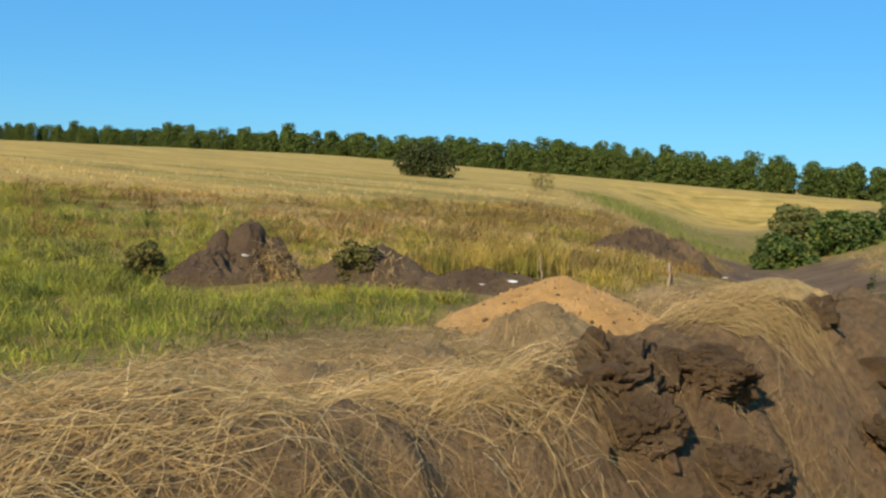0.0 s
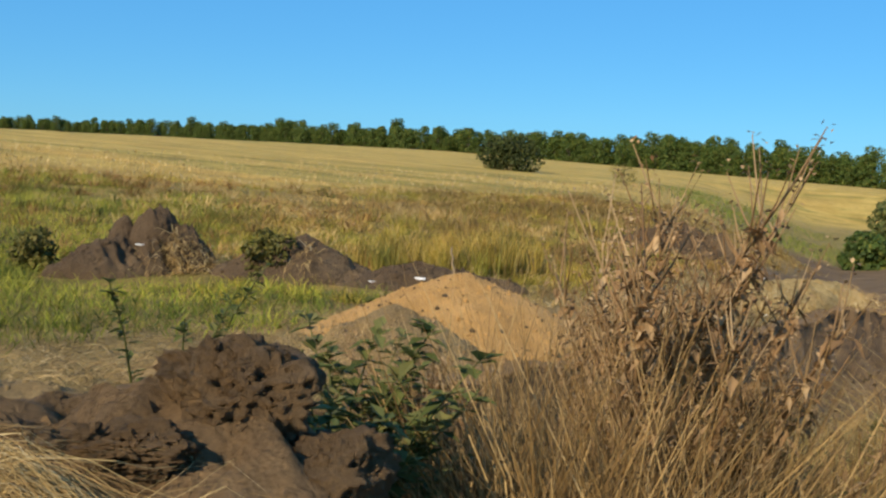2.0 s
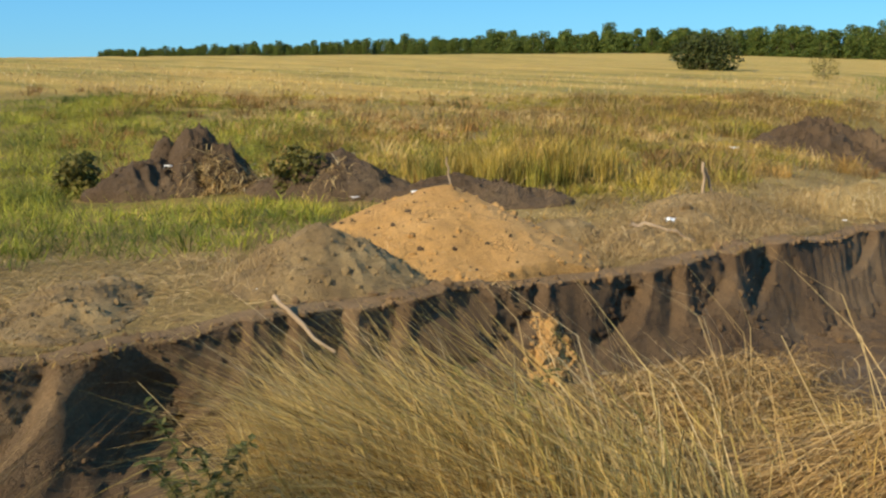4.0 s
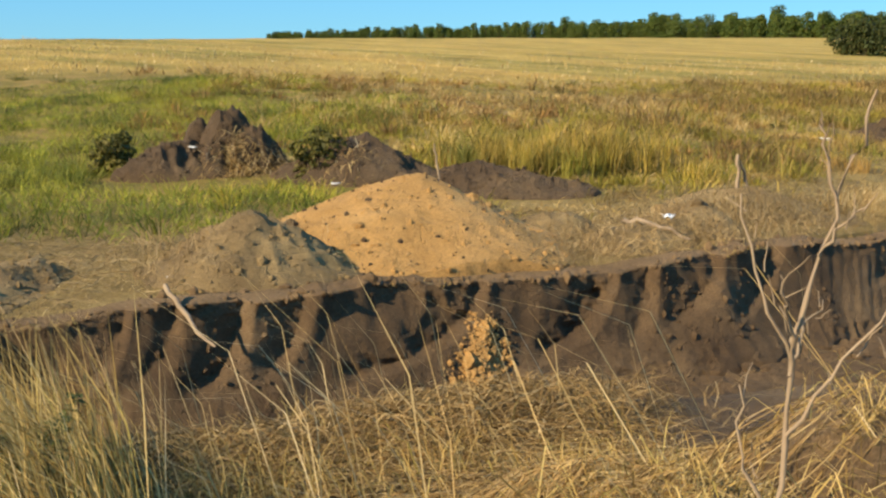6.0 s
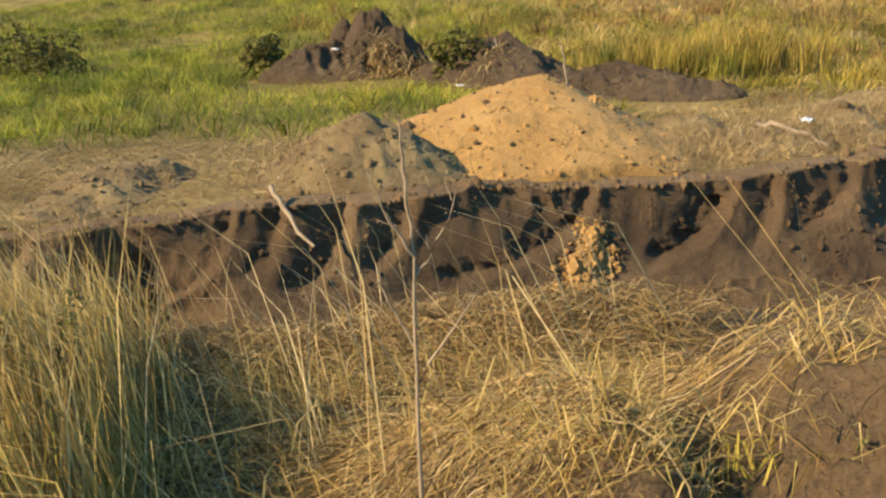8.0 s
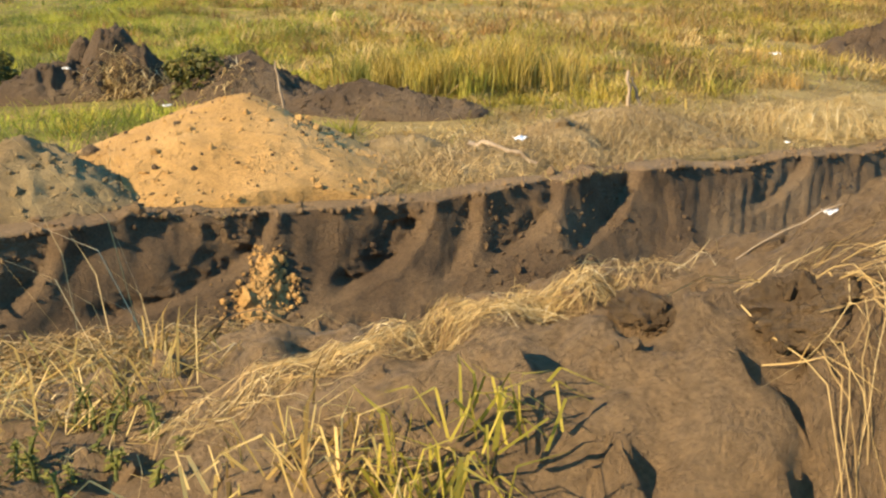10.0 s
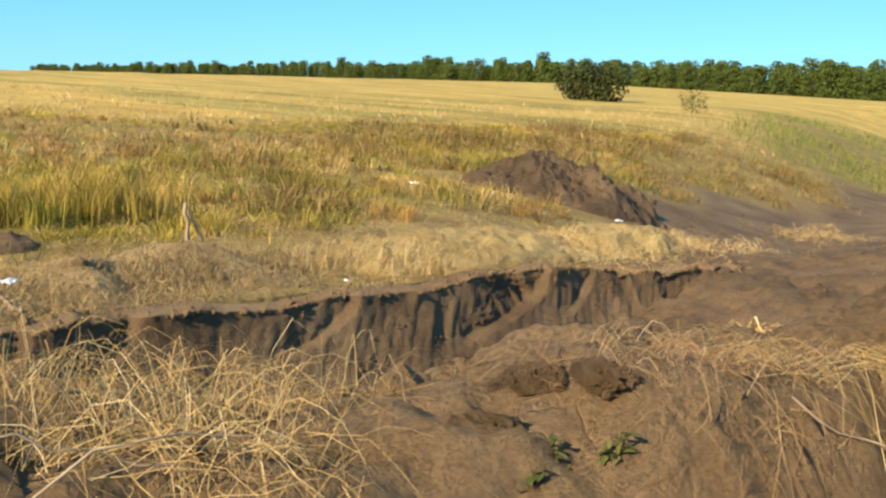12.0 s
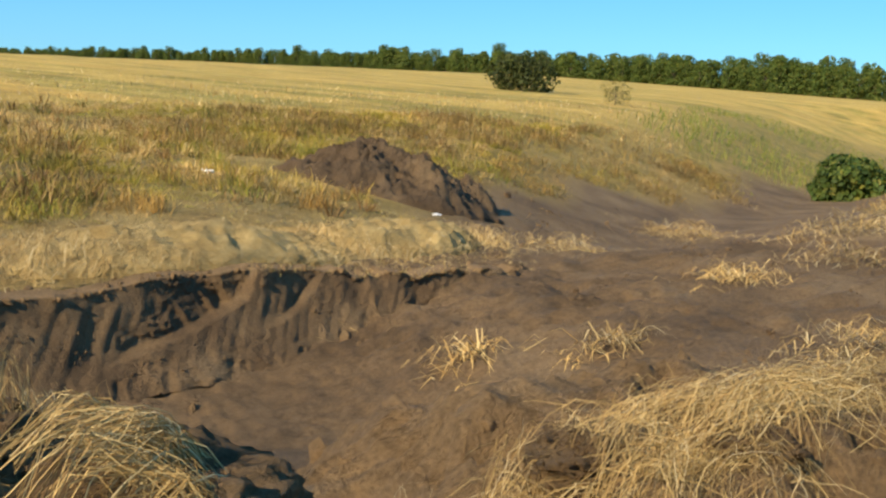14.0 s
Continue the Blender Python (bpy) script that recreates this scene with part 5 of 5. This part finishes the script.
HERB = "leafy green mugwort growing at the end of the bank"
herb(4.60, 1.76, 1.36 - height(4.60, 1.76), 31, HERB, 24, None, 0.075)
herb(4.72, 1.90, 1.34 - height(4.72, 1.90), 30, HERB, 20, None, 0.075)
herb(4.52, 1.62, 1.22 - height(4.52, 1.62), 29, HERB, 16, None, 0.07)
herb(4.42, 2.1, 1.5 - height(4.42, 2.1), 32, "slender grey-green mugwort at the end of the bank", 4, None, 0.045)
herb(5.95, 1.95, 1.05, 33, HERB, 9, None, 0.07)
herb(6.9, 2.9, 0.75, 34, "green mugwort standing in dry grass", 6)
herb(7.75, 2.7, 0.8, 36, "green mugwort standing in dry grass", 5)
for k, (x, y, tall) in enumerate([(9.94, 1.3, 0.09), (9.82, 1.12, 0.08), (9.7, 1.06, 0.07), (9.98, 1.18, 0.06)]):
    herb(x, y, tall, 35 + 20 * k, "small feathery light green herb sprouting on the bank", 9, reed_bed_mat, 0.018)
herb(13.1, 0.88, 0.08, 38, "small green herb sprouting on the bank", 5, None, 0.03)
herb(11.75, 7.38, 0.16, 39, "green sprout on the trench wall", 5, None, 0.07)


def dead_sapling(stem, twigs, thick, label):
    """A thin bare stem through the given places, with side twigs that fork."""
    stem = np.asarray(stem, float)
    o = np.array([stem[0][0], stem[0][1], height(stem[0][0], stem[0][1])])
    r = np.random.default_rng(int(stem[1][2] * 1000))
    root = tagged(new("dead_sapling"), label, "sapling")
    root.location = o

    def wavy(points, start, end, k, waver):
        pts = np.asarray(points, float)
        s_ = np.linspace(0, 1, k)
        line = np.stack([np.interp(s_, np.linspace(0, 1, len(pts)), pts[:, c]) for c in range(3)], 1) - o
        line[1:-1] += r.normal(0, waver, (k - 2, 3))
        return tube(line, np.linspace(start, end, k) * (1 + r.normal(0, 0.12, k)), 7)

    child("stem", Heap().add(*wavy(stem, thick, thick * 0.35, 26, 0.0012)).mesh("stem", twig_mat, True), root)
    for way in twigs:
        way = np.asarray(way, float)
        twig = Heap().add(*wavy(way, thick * 0.55, thick * 0.2, 9, 0.0010))
        for f in (0.35, 0.55, 0.75, 0.9):
            a = way[0] + (way[-1] - way[0]) * f
            b_ = a + np.array([r.normal(0, 0.006), r.normal(0, 0.006), r.uniform(0.004, 0.016)])
            twig.add(*wavy([a, (a + b_) / 2, b_], thick * 0.22, thick * 0.1, 4, 0.0004))
        child("twig", twig.mesh("twig", twig_mat, True), root)
    return root


SAPLING = "thin bare pale dead sapling beside the walk"
dead_sapling([(8.30, -0.20, -0.02), (8.33, -0.21, 0.7), (8.352, -0.21, 1.345), (8.366, -0.21, 1.407), (8.367, -0.21, 1.453), (8.373, -0.21, 1.483), (8.383, -0.21, 1.518), (8.391, -0.21, 1.54), (8.398, -0.21, 1.562)],
             [[(8.367, -0.21, 1.45), (8.353, -0.205, 1.48), (8.345, -0.2, 1.52)], [(8.367, -0.21, 1.45), (8.36, -0.215, 1.475), (8.352, -0.22, 1.49)], [(8.366, -0.21, 1.445), (8.378, -0.2, 1.46), (8.394, -0.19, 1.472)],
              [(8.366, -0.21, 1.42), (8.385, -0.22, 1.455), (8.412, -0.225, 1.482)], [(8.36, -0.21, 1.38), (8.352, -0.2, 1.41), (8.349, -0.2, 1.44)], [(8.383, -0.21, 1.518), (8.379, -0.205, 1.54), (8.38, -0.2, 1.55)], [(8.376, -0.21, 1.495), (8.384, -0.215, 1.51), (8.39, -0.22, 1.516)]], 0.0017, SAPLING)
dead_sapling([(8.77, 0.17, -0.02), (8.76, 0.165, 0.8), (8.752, 0.165, 1.2), (8.75, 0.165, 1.36), (8.745, 0.165, 1.42), (8.74, 0.16, 1.47)],
             [[(8.75, 0.165, 1.36), (8.73, 0.16, 1.39), (8.715, 0.16, 1.43)], [(8.75, 0.165, 1.34), (8.77, 0.17, 1.37), (8.785, 0.17, 1.41)], [(8.752, 0.165, 1.28), (8.735, 0.17, 1.31), (8.72, 0.17, 1.34)], [(8.752, 0.165, 1.25), (8.775, 0.16, 1.29), (8.8, 0.155, 1.33)]], 0.0024, SAPLING)


def reed_tuft(x, y, tall, count, seed, label):
    count = int(count * 0.45)
    roots = np.column_stack([x + rng.normal(0, 0.05, count), y + rng.normal(0, 0.04, count), np.full(count, height(x, y) - 0.02)])
    v = blades(roots, rng.uniform(0.5, 1, count) * tall, rng.uniform(0.003, 0.0075, count), rng.uniform(0.15, 1.0, count), None, 0.9)
    return thing("grass_tuft", Heap().add(*v).mesh("grass_tuft", tussock_lime if seed % 2 else dry_mat), label, "grass", kind="stuff")


REED = "tuft of yellow-green reed grass on the bank"
for k, (x, y, tall, count) in enumerate([(10.24, 0.96, 0.19, 110), (10.36, 0.86, 0.21, 130), (10.12, 1.0, 0.14, 50), (10.44, 0.9, 0.17, 80), (10.3, 0.88, 0.17, 70), (9.5, 1.15, 0.18, 60)]):
    reed_tuft(x, y, tall, count, k, REED)


def over(x, y, lift):
    return (x, y, height(x, y) + lift)


def fluffy_weed(x, y, heads, label):
    """Dry stalks that end in white seed fluff."""
    root = tagged(new("fluffy_weed"), label, "weed")
    z = height(x, y)
    root.location = (x, y, z)
    for hx, hy, hz in heads:
        tip = np.array([hx - x, hy - y, hz - z])
        child("stalk", Heap().add(*tube([tip + [rng.normal(0, 0.02), rng.uniform(-0.04, 0.02), -0.12], tip + [rng.normal(0, 0.006), 0, -0.05], tip], [0.0014, 0.0012, 0.001], 5)).mesh("stalk", straw_mat, True), root)
        puff = Heap()
        for _ in range(60):
            d = rng.normal(size=3)
            d[2] = abs(d[2]) * 0.8 + 0.1
            d /= np.linalg.norm(d)
            side = np.cross(d, rng.normal(size=3))
            side *= 0.0022 / np.linalg.norm(side)
            puff.add(np.array([tip - side * 0.3, tip + d * 0.012 - side, tip + d * 0.0135, tip + d * 0.012 + side]), np.array([[0, 1, 2, 3]]))
        child("fluff", puff.mesh("fluff", fluff_mat), root, "white seed fluff")
    return root


fluff_heads = [(11.42, 0.98, 0.07), (11.44, 0.93, 0.05), (11.5, 0.96, 0.06), (11.55, 0.93, 0.06), (11.59, 0.95, 0.05), (11.52, 0.90, 0.05), (11.62, 1.05, 0.12), (11.75, 1.03, 0.06), (11.775, 1.03, 0.06), (11.7, 0.98, 0.05), (11.62, 0.80, 0.03), (11.64, 0.79, 0.03), (11.66, 0.81, 0.03), (11.71, 0.83, 0.03)]
fluffy_weed(11.57, 0.95, [over(hx - 0.045, hy, lift * 0.7) for hx, hy, lift in fluff_heads], "dried weed with white fluffy seed heads on the bank")


# ---- roots, sticks, stones and rubbish ----
def stick(name, label, category, points, radii, mat, group="", seed=0):
    r = np.random.default_rng(seed)
    pts = np.asarray(points, float)
    s = np.linspace(0, 1, 9)
    dense = np.stack([np.interp(s, np.linspace(0, 1, len(pts)), pts[:, c]) for c in range(3)], 1)
    long = np.linalg.norm(dense[-1] - dense[0])
    dense[1:-1] += r.normal(0, 0.018 * long, (7, 3))
    o = dense[0].copy()
    v = tube(dense - o, np.interp(s, np.linspace(0, 1, len(radii)), radii) * (1 + r.normal(0, 0.08, 9)), 8)
    return thing(name, Heap().add(*v).mesh(name, mat, True), label, category, group, at=Matrix.Translation(o))


ROOT = "pale dead root sticking out of the bank"
for k, (way, thick) in enumerate([([(15.24, 1.12, 1.31), (15.22, 1.02, 1.275), (15.2, 0.92, 1.245), (15.16, 0.8, 1.21), (15.15, 0.74, 1.1)], 0.0075), ([(15.2, 1.1, 1.27), (15.14, 1.0, 1.25), (15.09, 0.92, 1.24), (15.04, 0.8, 1.2)], 0.0042), ([(15.19, 1.04, 1.26), (15.15, 0.95, 1.235), (15.09, 0.82, 1.21), (15.08, 0.76, 1.15)], 0.0038),
                                   ([(15.15, 1.05, 1.27), (15.08, 0.95, 1.25), (15.06, 0.84, 1.18)], 0.003), ([(15.18, 1.05, 1.27), (15.13, 0.92, 1.24), (15.07, 0.8, 1.2)], 0.0033), ([(15.18, 0.92, 1.23), (15.14, 0.8, 1.2), (15.12, 0.74, 1.12)], 0.003), ([(15.22, 1.0, 1.25), (15.21, 0.9, 1.22), (15.18, 0.78, 1.17)], 0.0024)]):
    stick("root", ROOT if k else "thick pale dead root sticking out of the bank", "root", [(x, y, z) for x, y, z in way], [thick * 0.65, thick * 0.7, thick * 0.4], root_mat, "roots in the bank", 1 + k)
stick("branch", "dead branch hanging over the trench rim", "branch", [(8.3, 6.98, 0.1), (8.42, 6.74, -0.06), (8.6, 6.52, -0.24)], [0.018, 0.018, 0.012], twig_mat, "", 5)
stick("branch", "dead branch lying on straw behind the trench", "branch", [over(12.7, 8.9, 0.22), over(12.95, 8.75, 0.2), over(13.25, 8.55, 0.06)], [0.03, 0.025, 0.02], twig_mat, "", 6)
stick("post", "leaning grey stick standing in rubble", "stick", [over(15.12, 10.75, -0.05), over(15.08, 10.75, 0.62)], [0.03, 0.022], twig_mat, "sticks behind the trench", 7)
stick("post", "leaning grey stick standing in rubble", "stick", [over(15.34, 10.78, -0.05), over(15.12, 10.75, 0.55)], [0.022, 0.016], twig_mat, "sticks behind the trench", 8)
stick("post", "thin pale stick standing in the clay", "stick", [over(11.2, 10.1, 0.3), over(11.12, 10.1, 0.85)], [0.014, 0.01], twig_mat, "sticks behind the trench", 9)
for k, (x, y, a, long) in enumerate([(12.25, 0.9, 0.05, 0.35), (12.3, 0.84, 0.2, 0.4), (13.5, 0.9, -0.4, 0.35), (14.15, 0.88, -0.3, 0.22), (15.95, 1.05, 2.2, 0.2), (15.6, 1.5, -0.5, 0.45), (16.8, 1.15, 0.6, 0.3), (11.0, 1.3, 0.0, 0.3), (14.5, 0.92, -0.5, 0.25)]):
    stick("straw_stalk", "single long pale stalk lying on the bank", "stalk", [over(x, y, 0.03), over(x + 0.5 * long * math.cos(a), y + 0.5 * long * math.sin(a), 0.05), over(x + long * math.cos(a), y + long * math.sin(a), 0.03)], [0.0018, 0.0016, 0.0010], twig_mat, "stalks on the bank", 20 + k)

thing("stone", bm_mesh("stone", lump(0.11, (1.2, 0.9, 0.75), 0.2, 5, 3), stone_mat), "pale rounded stone on the trench floor", "stone", at=Matrix.Translation((10.47, 6.40, height(10.47, 6.40) + 0.05)))


def scrap(x, y, size, seed, lift=0.03, label="crumpled scrap of white plastic on the ground"):
    bm = bmesh.new()
    bmesh.ops.create_grid(bm, x_segments=7, y_segments=7, size=1)
    for v in bm.verts:
        n = noise.noise(v.co * 1.7 + Vector((seed * 3.1, 0, 0)))
        v.co = Vector((v.co.x * (1 + 0.3 * n), v.co.y * 0.65, 0.5 * n + 0.35 * noise.noise(v.co * 3.1 + Vector((0, seed, 0))))) * size
    bmesh.ops.solidify(bm, geom=bm.faces[:], thickness=size * 0.06)
    return thing("plastic_scrap", bm_mesh("plastic_scrap", bm, white_mat), label, "rubbish", "white rubbish", at=Matrix.Translation((x, y, height(x, y) + lift)) @ Matrix.Rotation(seed * 1.3, 4, "Z"))


for k, (x, y, s, lift) in enumerate([(8.91, 7.66, 0.06, 0.22), (15.26, 10.06, 0.10, 0.05), (13.2, 8.89, 0.07, 0.24), (20.69, 16.88, 0.09, 0.1), (24.17, 15.47, 0.07, 0.1), (8.35, 7.6, 0.03, 0.06), (8.6, 7.5, 0.03, 0.06), (9.3, 7.4, 0.03, 0.05), (8.9, 14.2, 0.05, 0.45), (10.1, 10.2, 0.04, 0.45), (16.4, 9.6, 0.03, 0.04), (11.2, 1.3, 0.015, 0.03), (3.72, 1.2, 0.012, 0.06), (10.9, 10.4, 0.06, 0.45)]):
    scrap(x, y, s, k + 1, lift)

def corners(ob):
    """The world places of a mesh's corners."""
    co = np.zeros(len(ob.data.vertices) * 3, np.float32)
    ob.data.vertices.foreach_get("co", co)
    return co.reshape(-1, 3).astype(float) + np.array(ob.matrix_basis.translation)


wall_at = corners(wall)
rim_at = wall_at[:len(wall_at) // 74 * 4]
rim_at = rim_at[(rim_at[:, 0] > 2) & (rim_at[:, 0] < 22)]
crumbs("rim_lumps", "crumbled turf along the broken trench rim", soil, rim_at[rng.random(len(rim_at)) < 0.16], 0.018)
tufts_at = rim_at[rng.random(len(rim_at)) < 0.35 * step(-0.2, 0.5, fbm(rim_at[:, 0] * 1.4, rim_at[:, 1] * 0, 219, 2))]
tufts_at = np.repeat(tufts_at, 2, 0) + rng.normal(0, 0.02, (len(tufts_at) * 2, 3)) * [1, 1, 0.1]
thing("rim_turf", Heap().add(*blades(tufts_at, rng.uniform(0.04, 0.12, len(tufts_at)), 0.006, rng.uniform(0.5, 1.7, len(tufts_at)))).mesh("rim_turf", dry_mat), "short dry turf along the broken trench rim", "grass", kind="stuff")
face = wall_at[(wall_at[:, 0] > 3) & (wall_at[:, 0] < 20)]
patchy = step(-0.1, 0.4, fbm(face[:, 0] * 1.6, face[:, 2] * 2.5, 217, 3))
face = face[rng.random(len(face)) < 0.035 * patchy]
crumbs("wall_crumbs", "crumbs of dark earth clinging to the trench wall", wall_soil, face + [0, -0.002, 0], 0.012)
for heap in [ob for ob in list(bpy.data.objects) if ob.name.split(".")[0] in ("earth_mound", "spoil_mound", "rubble_mound")]:
    tops = corners(heap)
    tops = tops[rng.random(len(tops)) < 0.10]
    crumbs("mound_crumbs", "loose lumps of earth over a mound", heap.data.materials[0], tops, 0.013)
wall_at = wall_at[np.abs(wall_at[:, 0] - 10.65) < 0.7]
spill = []
for _ in range(1500):
    s, w = rng.random() ** 0.75, rng.normal()
    x, z = 10.74 - 0.10 * s + w * (0.03 + 0.11 * s), -0.36 - 0.42 * s + 0.03 * abs(w) + rng.normal(0, 0.015)
    near = wall_at[np.argmin((wall_at[:, 0] - x) ** 2 + (wall_at[:, 2] - z) ** 2)]
    spill.append((x, near[1] - 0.03 * math.exp(-w * w) * rng.random(), z))
thing("clay_spill", crumb_mesh("clay_spill", np.array(spill), 0.012, clay), "small spill of lumpy yellow clay down the trench wall", "clay", kind="stuff")

# straw on far mounds and on the dug ground
def straw_clump(x, y, wide, tall, count, label, seed):
    roots = np.column_stack([x + rng.normal(0, wide / 2, count), y + rng.normal(0, wide / 2.6, count), np.zeros(count)])
    d = np.hypot(roots[:, 0] - x, roots[:, 1] - y) / wide
    roots[:, 2] = heights(roots) + tall * np.exp(-d * d * 3) * rng.uniform(0.2, 1, count)
    v = blades(roots, rng.uniform(0.2, 0.5, count), rng.uniform(0.008, 0.016, count), rng.uniform(0.9, 1.9, count), None, 0.5)
    return thing("straw_clump", Heap().add(*v).mesh("straw_clump", straw_mat), label, "straw", kind="stuff")


for k, (x, y, w, h_, n) in enumerate([(9.5, 14.5, 0.38, 0.62, 700), (9.95, 14.6, 0.36, 0.42, 420), (9.2, 14.55, 0.25, 0.4, 160), (10.95, 13.25, 0.4, 0.55, 420), (10.7, 13.4, 0.3, 0.4, 200), (33.4, 19.5, 1.3, 0.5, 700), (29.5, 11.7, 1.2, 0.4, 500), (31.5, 12.5, 1.0, 0.3, 350), (26.0, 14.2, 0.9, 0.3, 350), (20.3, 8.0, 0.4, 0.1, 160), (21.3, 7.2, 0.4, 0.12, 160), (24.5, 9.0, 0.7, 0.2, 250), (23.0, 5.8, 0.8, 0.3, 320), (27.0, 9.5, 0.8, 0.25, 260)]):
    straw_clump(x, y, w, h_, n, "clump of dry straw on dark dug earth", k)

shrub_spots = [(7.85, 15.5, 0.6, 0.5), (10.5, 13.5, 0.7, 0.5), (4.6, 16.5, 0.7, 0.8), (3.4, 17.5, 0.9, 1.0), (57, 52, 1.4, 1.3)]
for k, (x, y, tall, spread) in enumerate(shrub_spots):
    put(tree("shrub", tall, spread, 500 + 5 * k, "small olive green shrub in the meadow grass", "shrub", 1400, 0.04, olive_mat, 0.05, "meadow shrubs", 9), x, y, k, 1, 0.05)
